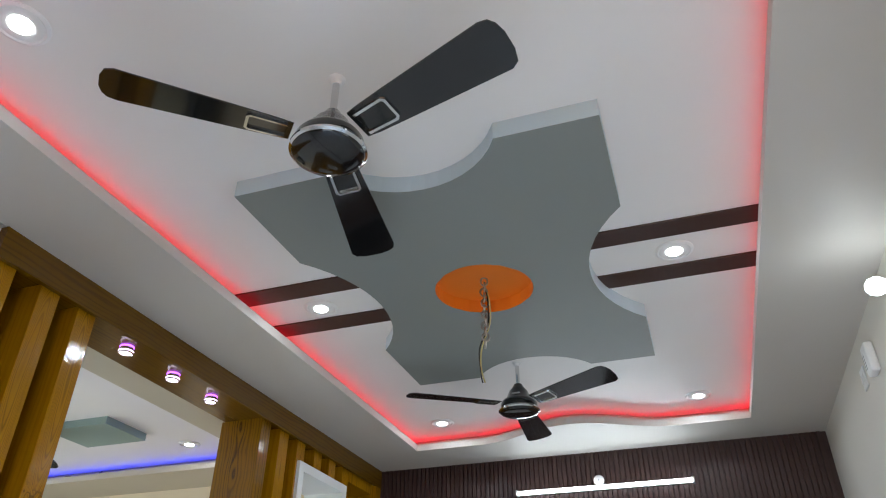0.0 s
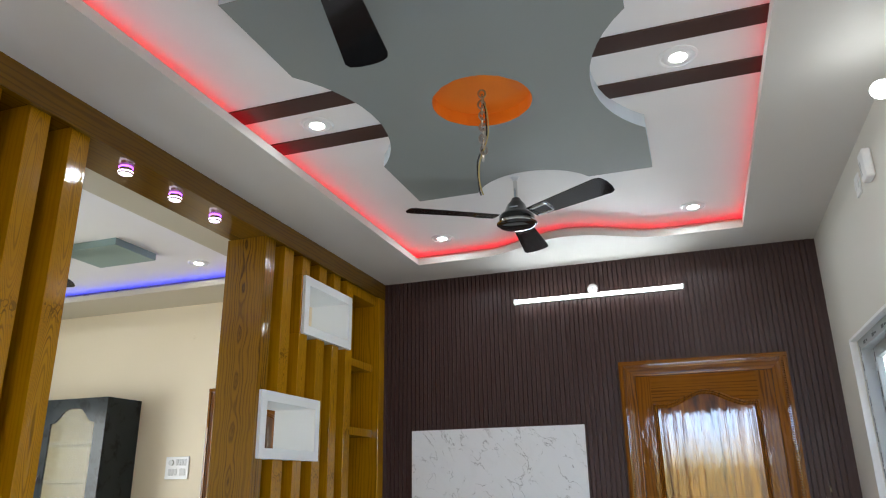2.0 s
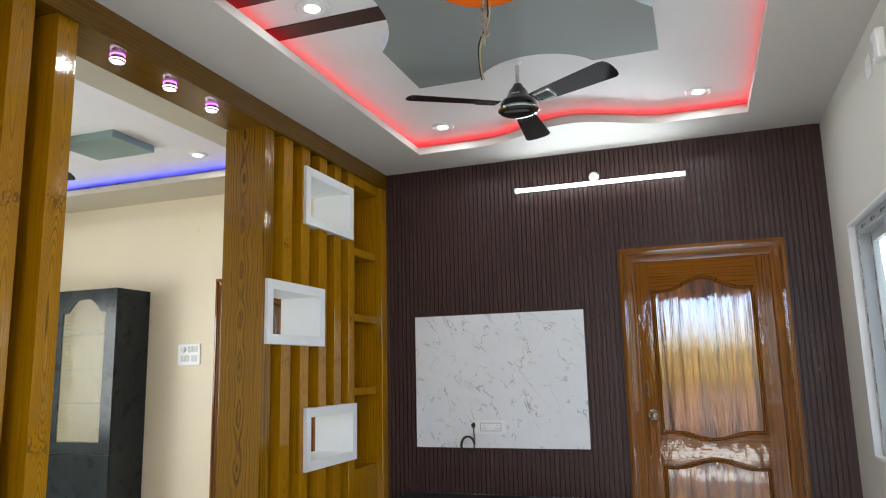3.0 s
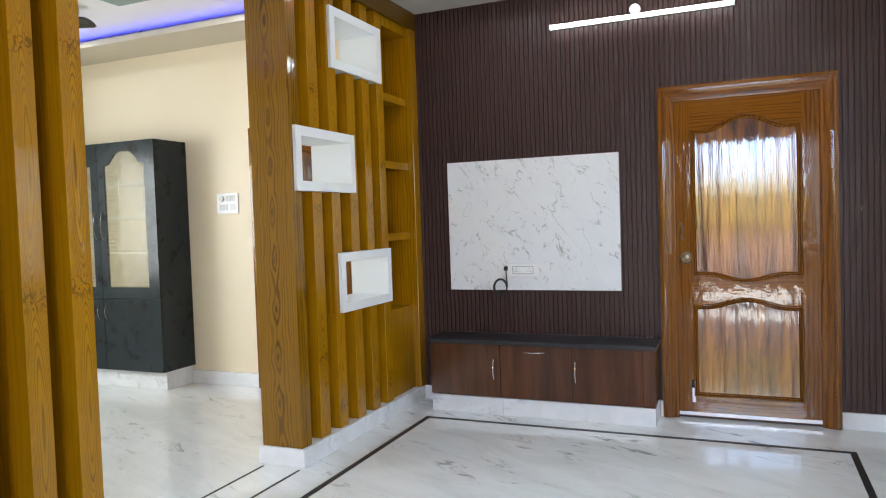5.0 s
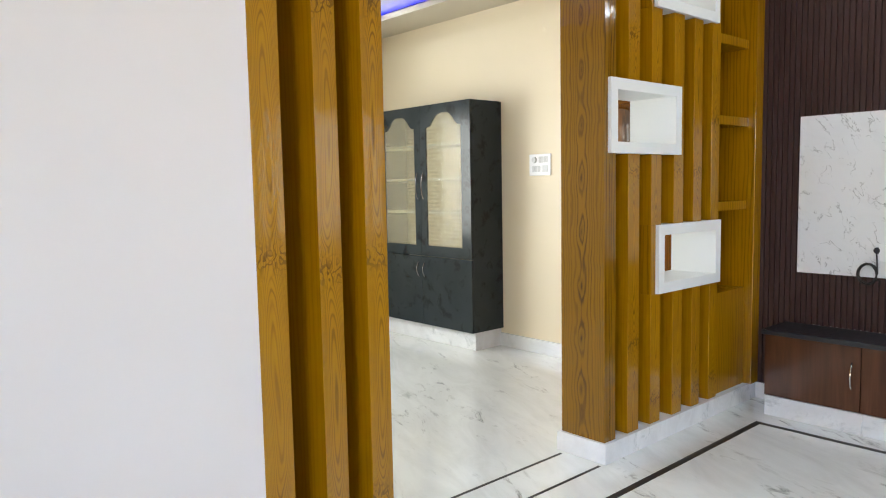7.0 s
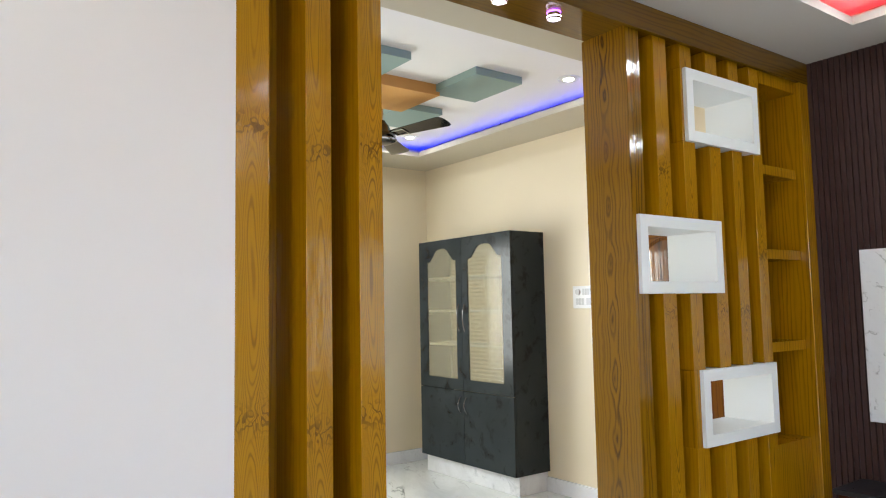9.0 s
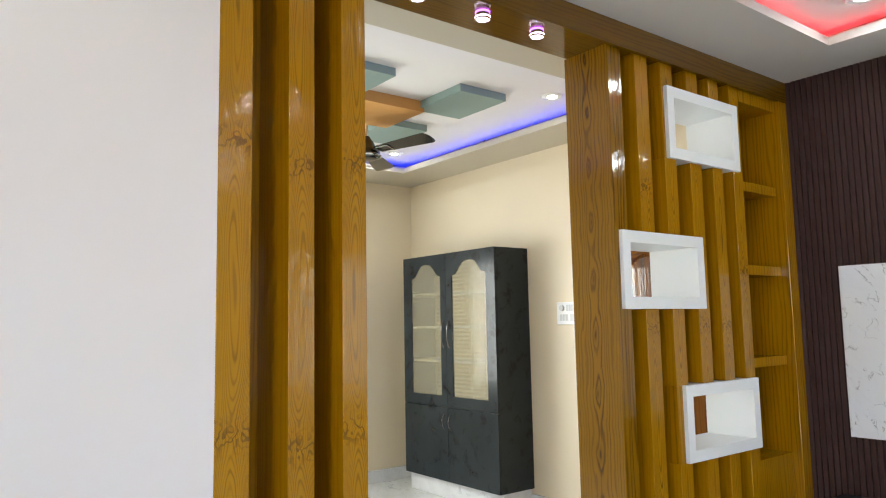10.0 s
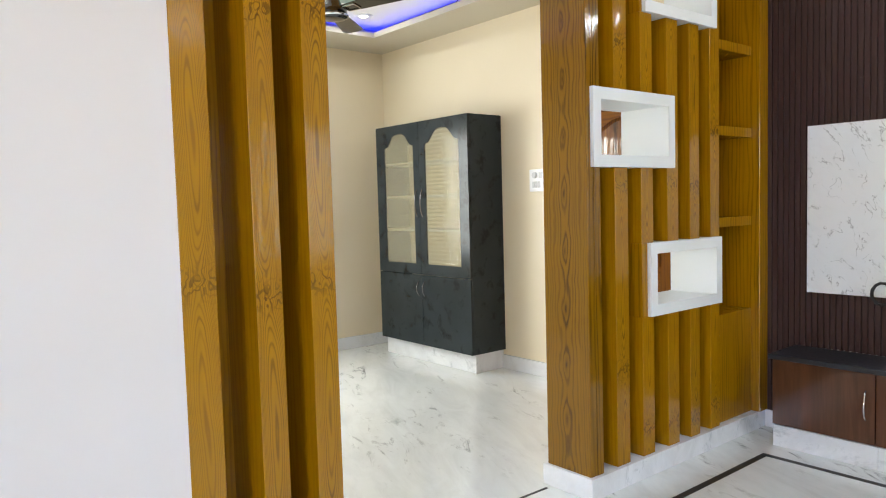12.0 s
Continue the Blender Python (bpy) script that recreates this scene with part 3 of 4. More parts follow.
whole("post_back_panel", boxed(-0.312, -0.302, -3.496, -2.973, 0.0, 2.825), M_TEAK, "brown teak-grained panel behind the posts", "panel")

screen_base = structure("screen_base", boxed(-0.352, -0.040, -1.652, 0.006, 0.0, 0.104, 0.002), M_SKIRT, "white marble plinth under the wooden screen", "plinth")
SCREEN = "wooden screen posts"
bm = bmesh.new()
for y0, y1, z0, z1 in ((-0.0475, 0.0, -1.358, 1.363), (0.0, 0.0475, -1.358, 1.563 - 1.462), (0.0, 0.0475, 1.93 - 1.462, 1.363)):
    box(bm, -0.136, 0.136, y0, y1, z0, z1, 0.003 if y0 < 0 else 0.0)
post = whole("wide_post", bm, M_EYES, "wide varnished post with eyed teak grain at the screen end", "post", SCREEN)
post.location = (SX - 0.136, -1.588, 1.462)
slat_y = ((-1.432, -1.33), (-1.22, -1.122), (-0.998, -0.898), (-0.79, -0.697), (-0.588, -0.494))
niches = ((-1.202, -0.548, 2.323, 2.697), (-1.608, -0.956, 1.563, 1.930), (-1.174, -0.501, 0.815, 1.187))
for y0, y1 in slat_y:
    cuts = [n for n in niches if n[0] < (y0 + y1) / 2 < n[1]]
    z = 0.104
    for n in sorted(cuts, key=lambda c: c[2]) + [(0, 0, 2.825, 2.825)]:
        slat_thing(y0, y1, z, n[2], M_ARCH, "glossy teak-grained upright slat of the room divider", SCREEN)
        if y0 < n[0] < y1:
            slat_thing(y0, n[0], n[2], n[3], M_TEAK, "narrow wood strip beside a white niche", SCREEN)
        z = n[3]
bm = bmesh.new()
for y0, y1, zs in ((-1.54, -1.202, [(0.104, 1.563), (1.930, 2.825)]), (-1.202, -1.174, [(0.104, 1.563), (1.930, 2.323), (2.697, 2.825)]), (-1.174, -0.956, [(0.104, 0.815), (1.187, 1.563), (1.930, 2.323), (2.697, 2.825)]), (-0.956, -0.548, [(0.104, 0.815), (1.187, 2.323), (2.697, 2.825)]), (-0.548, -0.501, [(0.104, 0.815), (1.187, 2.825)]), (-0.501, -0.455, [(0.104, 2.825)])):
    for z0, z1 in zs:
        box(bm, -0.33, -0.235, y0, y1, z0, z1)
whole("screen_back_panel", bm, M_TEAK, "brown teak-grained panel behind the screen slats", "panel")

for y0, y1, z0, z1 in niches:
    n = thing("wall_niche", "white painted box niche set through the wooden screen", "niche", pose(-0.040, (y0 + y1) / 2, z0), "white niches")
    w, h, t = (y1 - y0) / 2, z1 - z0, 0.056
    part("frame", ring_prism(bmesh.new(), [(-w, 0), (w, 0), (w, h), (-w, h)], [(-w + t, t), (w - t, t), (w - t, h - t), (-w + t, h - t)], -0.02, 0.0, "x"), M_NICHE, n)
    part("box_lining", ring_prism(bmesh.new(), [(-w + 0.002, 0.002), (w - 0.002, 0.002), (w - 0.002, h - 0.002), (-w + 0.002, h - 0.002)], [(-w + t - 0.004, t - 0.004), (w - t + 0.004, t - 0.004), (w - t + 0.004, h - t + 0.004), (-w + t - 0.004, h - t + 0.004)], -0.295, -0.02, "x"), M_NICHE, n)

unit = thing("shelf_unit", "open teak-grained corner shelf unit with a closed lower box", "shelf unit", pose(0, 0, 0.104))
part("back", boxed(-0.33, -0.30, -0.455, -0.0, 0.0, 2.713), M_TEAK, unit)
part("end_post", boxed(-0.30, -0.030, -0.095, 0.005, 0.0, 2.713, 0.003), M_TEAK, unit)
part("lower_box", boxed(-0.30, SX - 0.022, -0.487, -0.0955, 0.0, 0.630, 0.003), M_TEAK, unit)
part("side", boxed(-0.2995, SX - 0.10, -0.5005, -0.4855, 0.0, 2.713), M_TEAK, unit)
part("header", boxed(-0.30, SX, -0.485, -0.0955, 2.64, 2.713, 0.002), M_TEAK, unit)
for z in (1.130, 1.650, 2.128):
    part("shelf", boxed(-0.30, SX - 0.022, -0.485, -0.0955, z, z + 0.055, 0.003), M_TEAK, unit)

# spot lamps under the beam
for y in (-2.679, -2.340, -2.018):
    lamp = thing("spot_lamp", "small round surface spot lamp with a violet ring under the beam", "spot lamp", pose(-0.142, y, 2.825), "beam spot lamps")
    part("upper_ring", turned(bmesh.new(), [(0, 0), (0.030, 0), (0.032, -0.002), (0.032, -0.008), (0.030, -0.009), (0, -0.009)], 32), M_VIOLET, lamp, "violet glowing ring", True)
    part("body", turned(bmesh.new(), [(0, -0.009), (0.030, -0.009), (0.030, -0.024), (0, -0.024)], 32), M_CHROME, lamp, "chrome body", True)
    part("lower_ring", turned(bmesh.new(), [(0, -0.024), (0.034, -0.024), (0.034, -0.031), (0, -0.031)], 32), M_SPOT, lamp, "white glowing ring", True)
    part("rim", turned(bmesh.new(), [(0.0, -0.0312), (0.034, -0.0312), (0.034, -0.035), (0.030, -0.037), (0.027, -0.034), (0, -0.034)], 32), M_CHROME, lamp, "", True)
    part("lens", turned(bmesh.new(), [(0, -0.034), (0.027, -0.034), (0.027, -0.036), (0, -0.037)], 32), M_SPOT, lamp, "bright white lens", True)

# ---------------------------------------------------------------- ceiling lights


def downlight(x, y, power):
    d = thing("downlight", "round recessed LED downlight with a clear rim", "downlight", pose(x, y, ZT), "ceiling downlights")
    part("rim", turned(bmesh.new(), [(0.0341, 0), (0.078, 0), (0.078, -0.003), (0.068, -0.008), (0.062, -0.004), (0.050, -0.008), (0.0341, -0.005)], 40), M_WHITE, d, "pale rim", True)
    part("lens", turned(bmesh.new(), [(0, -0.001), (0.034, -0.001), (0.034, -0.008), (0.030, -0.011), (0, -0.012)], 40), M_LAMP, d, "glowing white lens", True)
    area_lamp("downlight_beam", pose(x, y, ZT - 0.016), 0.09, 0.09, power, (0.97, 0.98, 1.0), "DISK")


for x, y in ((0.674, -4.168), (2.303, -4.168), (0.681, -2.390), (2.303, -2.380), (0.688, -0.654), (2.329, -0.642)):
    downlight(x, y, 3.6)
for x, y in ((-1.21, -0.80), (-3.14, -0.80), (-1.21, -3.9), (-3.14, -3.9)):
    downlight(x, y, 4.0)

# ---------------------------------------------------------------- ceiling fans


def blade_mesh():
    pts = [(0.11, -0.045), (0.15, -0.050), (0.24, -0.056), (0.564, -0.074), (0.589, -0.068), (0.602, -0.050), (0.608, -0.02), (0.604, 0.03), (0.592, 0.062), (0.569, 0.074), (0.24, 0.056), (0.15, 0.050), (0.11, 0.045)]
    bm = prism(bmesh.new(), pts, -0.002, 0.002)
    for v in bm.verts:
        v.co.z -= v.co.y * 0.20
    return bm


def trim_mesh():
    o = [(0.125, -0.037), (0.225, -0.040), (0.236, -0.030), (0.236, 0.030), (0.225, 0.040), (0.125, 0.037)]
    i = [(0.125, -0.029), (0.222, -0.032), (0.228, -0.027), (0.228, 0.027), (0.222, 0.032), (0.125, 0.029)]
    bm = ring_prism(bmesh.new(), o, i, -0.009, -0.003)
    for v in bm.verts:
        v.co.z -= v.co.y * 0.20
    return bm


def fan(x, y, zb, turn, label, rise=0.014, group="ceiling fans"):
    f = thing("ceiling_fan", label, "ceiling fan", pose(x, y, zb), group)
    drop = ZT - zb
    part("motor", turned(bmesh.new(), [(0, 0.125), (0.022, 0.125), (0.034, 0.104), (0.050, 0.085), (0.066, 0.045), (0.088, 0.030), (0.098, 0.014), (0.098, -0.012), (0, -0.012)], 48), M_BLACK, f, "gloss black domed motor", True)
    part("ring", turned(bmesh.new(), [(0.0, -0.0121), (0.103, -0.0121), (0.110, -0.018), (0.110, -0.024), (0.103, -0.029), (0, -0.029)], 48), M_CHROME, f, "chrome ring", True)
    part("bottom_cap", turned(bmesh.new(), [(0, -0.0291), (0.102, -0.0291), (0.096, -0.036), (0.070, -0.043), (0.035, -0.047), (0, -0.048)], 48), M_BLACK, f, "gloss black bottom cap", True)
    part("rod", turned(bmesh.new(), [(0, 0.12), (0.011, 0.12), (0.011, drop - 0.02), (0, drop - 0.02)], 24), M_CHROME, f, "chrome down rod", True)
    part("canopy", turned(bmesh.new(), [(0, drop - 0.022), (0.013, drop - 0.022), (0.016, drop - 0.008), (0.026, drop - 0.002), (0.027, drop), (0, drop)], 24), M_WHITE, f, "small white ceiling cup", True)
    badge = boxed(-0.022, 0.022, -0.001, 0.001, -0.004, 0.004)
    part("badge", badge, M_SHADE, f, "small grey maker's mark", at=pose(0.0, -0.064, 0.055, -18, 0, 0))
    for k in range(3):
        b = part("blade", blade_mesh(), M_BLACK, f, "long gloss black blade", at=pose(0, 0, rise, 0, 0, turn + 120 * k))
        part("trim", trim_mesh(), M_CHROME, b, "chrome rectangular trim", at=pose(0, 0, 0))
    return f


fan(1.408, -3.693, 2.770, -18.6, "gloss black three-bladed ceiling fan with chrome trim", 0.018)
fan(1.404, -1.464, 2.778, -28.5, "gloss black three-bladed ceiling fan near the fluted wall")
fan(-2.30, -1.60, 2.75, 14, "dark three-bladed ceiling fan in the dining room")

# ---------------------------------------------------------------- tube light, bulb, chime
tl = thing("tube_light", "long white LED tube light on the fluted wall", "tube light", pose(1.622, -0.006, 2.683))
part("housing", boxed(-0.59, 0.59, -0.024, 0.0, -0.012, 0.020, 0.003), M_WHITE, tl)
part("tube", boxed(-0.588, 0.588, -0.050, -0.0242, -0.013, 0.012, 0.006), M_TUBE, tl, "glowing white diffuser")
for s in (-1, 1):
    part("end_cap", boxed(min(s * 0.588, s * 0.598), max(s * 0.588, s * 0.598), -0.050, 0.0, -0.017, 0.020, 0.002), M_WHITE, tl)
area_lamp("tube_light_beam", look((1.622, -0.062, 2.685), (1.622, -2, 2.685)), 1.15, 0.03, 7, (0.93, 0.97, 1.0))
rose = thing("ceiling_rose", "small round white cable cover above the tube light", "cable cover", pose(1.60, -0.006, 2.735))
part("cover", turned(bmesh.new(), [(0, 0.0), (0.036, 0.0), (0.036, 0.014), (0.028, 0.022), (0, 0.024)], 32), M_WHITE, rose, "", True, pose(0, 0, 0, 90))
part("screw", turned(bmesh.new(), [(0, 0.0242), (0.006, 0.0242), (0.005, 0.027), (0, 0.027)], 12), M_SHADE, rose, "", True, pose(0, 0, 0, 90))

bulb = thing("wall_bulb", "lit white LED bulb in a wall holder", "bulb", pose(XR, -2.385, 2.735))
part("holder", turned(bmesh.new(), [(0, 0), (0.032, 0), (0.032, 0.012), (0.018, 0.018), (0.018, 0.05), (0, 0.05)], 24), M_WHITE, bulb, "", True, pose(0, 0, 0, 0, -90, 0))
part("globe", turned(bmesh.new(), [(0, 0.05), (0.016, 0.05), (0.024, 0.07), (0.034, 0.09), (0.035, 0.105), (0.028, 0.125), (0.014, 0.136), (0, 0.138)], 28), M_BULB, bulb, "glowing white globe", True, pose(0, 0, 0, 0, -90, 0))
glow_lamp = bpy.data.lights.new("bulb_light", "POINT")
glow_lamp.energy, glow_lamp.shadow_soft_size, glow_lamp.color = 0.8, 0.04, (0.95, 0.98, 1.0)
new("bulb_light", glow_lamp).location = (XR - 0.165, -2.385, 2.735)

chime = thing("door_chime", "white plastic door chime box with slots", "door chime", pose(XR, -1.655, 2.672))
part("case", boxed(-0.040, 0, -0.048, 0.048, 0.0, 0.140, 0.012), M_WHITE, chime)
for k in range(5):
    part("slot", boxed(-0.0415, -0.039, 0.004, 0.036, 0.030 + 0.014 * k, 0.034 + 0.014 * k), M_SHADE, chime, "dark sound slot")
sw = thing("switch_plate", "white switch plate on the off-white wall", "switch", pose(XR, -1.38, 2.705))
part("plate", boxed(-0.008, 0, -0.045, 0.045, 0, 0.10, 0.003), M_WHITE, sw)
for dy in (-0.022, 0.022):
    part("rocker", boxed(-0.012, -0.008, dy - 0.012, dy + 0.012, 0.03, 0.07, 0.002), M_WHITE, sw)

# ---------------------------------------------------------------- marble sheet, socket, cable
whole("marble_sheet", boxed(0.209, 1.472, -0.022, -0.006, 0.846, 1.794, 0.002), M_PANEL, "white marble-look sheet with thin grey veins on the fluted wall", "wall sheet")
sock = thing("socket_plate", "white modular socket plate on the marble sheet", "socket", pose(0.778, -0.022, 0.943))
part("plate", boxed(-0.118, 0.118, -0.010, 0, 0, 0.098, 0.003), M_WHITE, sock)
part("frame_line", ring_prism(bmesh.new(), [(-0.078, 0.02), (0.078, 0.02), (0.078, 0.078), (-0.078, 0.078)], [(-0.074, 0.024), (0.074, 0.024), (0.074, 0.074), (-0.074, 0.074)], -0.0112, -0.0095, "y"), M_SHADE, sock, "grey frame line")
for px in (-0.048, 0.048):
    s = part("insert", boxed(px - 0.024, px + 0.024, -0.0125, -0.0102, 0.026, 0.072, 0.001), M_WHITE, sock)
    for dx, dz in ((-0.009, 0.04), (0.009, 0.04), (0, 0.058)):
        part("hole", turned(bmesh.new(), [(0, 0), (0.0032, 0), (0.0032, 0.0008), (0, 0.0008)], 12), M_LABEL, s, "", False, pose(px + dx, -0.0126, dz, 90))
cable = thing("cable_coil", "coiled black television cable hanging from the wall", "cable", pose(0.609, -0.03, 0.868))
pts = [(0.04, -0.004, 0.13), (0.045, -0.012, 0.10), (0.048, -0.010, 0.05), (0.050, -0.008, 0.01)]
for i in range(56):
    a = i * 2 * math.pi / 14
    pts.append((0.050 * math.cos(a) + 0.004 * math.sin(i * 0.37), -0.008 - 0.0035 * (i / 14) + 0.002 * math.sin(i), 0.058 * math.sin(a) + 0.005 * math.sin(i * 0.21)))
pts += [(0.055, -0.012, -0.03), (0.066, -0.010, -0.045), (0.058, -0.008, -0.058)]
part("cord", tube_path(bmesh.new(), pts, 0.0042, 8), M_RUBBER, cable, "", True)
part("grommet", turned(bmesh.new(), [(0, 0), (0.019, 0), (0.017, 0.010), (0, 0.011)], 20), M_RUBBER, cable, "black round grommet", True, pose(0.04, 0.008, 0.135, 90))

nail = thing("wall_hook", "small dull metal hook on the fluted wall beside the door", "hook", pose(2.905, -0.006, 1.36))
part("plate", boxed(-0.005, 0.005, -0.003, 0.0, -0.018, 0.018, 0.001), M_KNOB, nail)
part("peg", tube_path(bmesh.new(), [(0, -0.002, 0.004), (0, -0.014, 0.0), (0, -0.020, 0.008)], 0.002, 6), M_KNOB, nail, "", True)
whole("tape_scrap", boxed(0.468, 0.500, -0.008, -0.006, 2.027, 2.034), M_STRIP, "small dull brown scrap of tape on the fluted wall", "tape")

# ---------------------------------------------------------------- television unit


def bow_handle(length, reach=0.028, r=0.0045):
    n = 14
    pts = [(0, 0, -length / 2)] + [(0, -reach * math.sin(math.pi * i / n) ** 0.6, -length / 2 + length * i / n) for i in range(1, n)] + [(0, 0, length / 2)]
    return tube_path(bmesh.new(), pts, r, 10)


tv = thing("tv_unit", "low walnut laminate television unit with black top on a marble plinth", "tv unit", pose(0, 0, 0))
part("plinth", boxed(0.154, 0.690, -0.308, -0.006, 0.0, 0.120, 0.002), M_SKIRT, tv, "white marble plinth")
part("plinth", boxed(0.6915, 1.712, -0.308, -0.006, 0.0, 0.120, 0.002), M_SKIRT, tv, "white marble plinth")
part("body", boxed(0.151, 1.714, -0.292, -0.006, 0.121, 0.498), M_WALNUT, tv)
for x0, x1 in ((0.153, 0.675), (0.681, 1.177), (1.183, 1.638)):
    d = part("door", boxed(x0, x1, -0.311, -0.2925, 0.126, 0.494, 0.0015), M_WALNUT, tv)
    if x0 < 0.3:
        part("handle", bow_handle(0.15), M_CHROME, d, "chrome bow handle", True, pose(0.633, -0.311, 0.325))
    elif x0 < 1:
        part("handle", bow_handle(0.16), M_CHROME, d, "chrome bow handle", True, pose(0.915, -0.311, 0.452, 0, 90, 0))
    else:
        part("handle", bow_handle(0.15), M_CHROME, d, "chrome bow handle", True, pose(1.206, -0.311, 0.333))
part("end_strip", boxed(1.643, 1.714, -0.311, -0.2925, 0.122, 0.497, 0.001), M_WALNUT, tv)
part("top", boxed(0.141, 1.732, -0.345, -0.006, 0.499, 0.527, 0.004), M_GRANITE, tv, "black granite top")

bm = bmesh.new()
for i in range(int(1.40 / PITCH)):
    x = 0.31 + i * PITCH
    box(bm, x - 0.004, x + 0.004, -0.0085, -0.0062, 0.5272, 0.5295)
tagged(part("sealant_beads", bm, M_WHITE, tv, "white sealant dabs along the back edge"), "white sealant dabs along the back edge", kind="stuff")

for x0, x1 in ((1.7145, 1.733), (2.79, XR - 0.016)):
    structure("baseboard", boxed(x0, x1, -0.022, -0.006, 0.0, 0.104, 0.001), M_SKIRT, "white marble skirting", "skirting")
structure("baseboard", boxed(-0.036, 0.147, -0.018, -0.006, 0.0, 0.104, 0.001), M_SKIRT, "white marble skirting", "skirting")
for y0, y1 in ((YN, -0.006),):
    structure("baseboard", boxed(XR - 0.015, XR, y0, y1, 0.0, 0.104, 0.001), M_SKIRT, "white marble skirting", "skirting")
structure("baseboard", boxed(-0.06, -0.045, YN, -3.497, 0.0, 0.104, 0.001), M_SKIRT, "white marble skirting", "skirting")

# ---------------------------------------------------------------- panelled doors


def arch_outline(x0, x1, z0, z1, top, bottom, inset=0.0, n=18):
    """A panel outline with an ogee arched top and a sagging bottom."""
    x0, x1, z0, z1 = x0 + inset, x1 - inset, z0 + inset, z1 - inset
    pts = []
    for i in range(n + 1):
        u = i / n
        pts.append((x0 + (x1 - x0) * u, z0 - bottom * math.sin(math.pi * min(max((u - 0.12) / 0.76, 0), 1)) ** 2))
    for i in range(n + 1):
        u = 1 - i / n
        pts.append((x0 + (x1 - x0) * u, z1 + top * math.sin(math.pi * min(max((u - 0.10) / 0.80, 0), 1)) ** 2))
    return pts


def moulding(shape, profile):
    """A closed run of moulding: shape(inset) gives its outline, profile pairs of inset and height off the leaf."""
    bm = bmesh.new()
    loops = [[bm.verts.new((x, -0.0079 - h, z)) for x, z in shape(i)] for i, h in profile]
    n = len(loops[0])
    for a, b in zip(loops, loops[1:]):
        for k in range(n):
            bm.faces.new((a[k], a[(k + 1) % n], b[(k + 1) % n], b[k]))
    bmesh.ops.recalc_face_normals(bm, faces=bm.faces)
    return bm


ROUND = ((0.0, 0.0), (0.001, 0.009), (0.004, 0.015), (0.009, 0.016), (0.013, 0.011), (0.015, 0.003), (0.018, 0.009), (0.022, 0.010), (0.026, 0.005), (0.030, 0.001), (0.034, 0.0))


def panel_door(name, x, yf, w, h, label, fittings=True):
    """A framed door: carved frame, leaf, two raised panels; x is the frame's left outer edge."""
    d = thing(name, label, "door", pose(x, yf, 0), kind="structure")
    j = 0.10
    # frame swept round three sides, mitred, with a cove that slopes in to the leaf
    prof = [(0, 0.035), (0, -0.030), (0.048, -0.031), (0.054, -0.027), (0.070, -0.019), (0.090, -0.011), (j, -0.0095), (j, 0.035)]

    def way(i):
        return [(i, 0), (i, h - i), (w - i, h - i), (w - i, 0)]
    for k, (piece, mat) in enumerate((("jamb", M_DOOR), ("head", M_DOOR_RAIL), ("jamb", M_DOOR))):
        bm = bmesh.new()
        ends = [[bm.verts.new((way(i)[e][0], y, way(i)[e][1])) for i, y in prof] for e in (k, k + 1)]
        for a in range(len(prof)):
            b = (a + 1) % len(prof)
            bm.faces.new((ends[0][a], ends[0][b], ends[1][b], ends[1][a]))
        bm.faces.new(ends[0])
        bm.faces.new(ends[1][::-1])
        bmesh.ops.recalc_face_normals(bm, faces=bm.faces)
        part(piece, bm, mat, d, "", True)
    for x0, x1 in ((0.006, 0.026), (w - 0.026, w - 0.006)):
        part("moulding", boxed(x0, x1, -0.040, -0.0302, 0, h - 0.0265, 0.003), M_DOOR, d)
    part("moulding", boxed(0.006, w - 0.006, -0.040, -0.0302, h - 0.026, h - 0.006), M_DOOR_RAIL, d)
    # carved bead row all round the frame, joined
    verts, faces = [], []

    def bead(cx, cz, sx, sz):
        k = len(verts)
        for dx in (-sx, sx):
            for dz in (-sz, sz):
                verts.append((cx + dx, -0.0302, cz + dz))
                verts.append((cx + dx * 0.6, -0.0345, cz + dz * 0.6))
        for q in ((0, 1, 3, 2), (4, 5, 7, 6), (0, 1, 5, 4), (2, 3, 7, 6), (1, 3, 7, 5)):
            faces.append([k + i for i in q])
    z = 0.01
    while z < h - 0.05:
        bead(0.036, z, 0.008, 0.0048)
        bead(w - 0.036, z, 0.008, 0.0048)
        z += 0.0155
    xx = 0.04
    while xx < w - 0.04:
        bead(xx, h - 0.036, 0.0048, 0.008)
        xx += 0.0155
    me = bpy.data.meshes.new("bead_row")
    me.from_pydata(verts, [], faces)
    me.materials.append(M_CARVED)
    beads = new("bead_row", me)
    beads.parent = d
    tagged(beads, "carved bead row", kind="stuff")
    lx0, lx1, lz0, lz1 = j + 0.003, w - j - 0.003, 0.02, h - j - 0.004
    leaf = part("leaf", boxed(lx0, lx1, -0.008, 0.028, lz0, lz1, 0.002), M_DOOR, d)
    px0, px1 = lx0 + 0.095, lx1 - 0.095
    for z0, z1, top, bottom in ((0.945, 1.905, 0.082, 0.045), (0.150, 0.760, 0.050, 0.0)):
        part("panel_moulding", moulding(lambda i: arch_outline(px0, px1, z0, z1, top, bottom, i), ROUND), M_DOOR, leaf, "", True)
        part("raised_panel", prism(bmesh.new(), arch_outline(px0, px1, z0, z1, top, bottom, 0.031), -0.0145, -0.0081, "y"), M_DOOR_PANEL, leaf, "high-gloss wavy veneer panel")
    for x0, x1 in ((lx0, px0), (px1, lx1)):
        part("stile", boxed(x0, x1, -0.0105, -0.0081, lz0, lz1, 0.0008), M_DOOR, leaf)
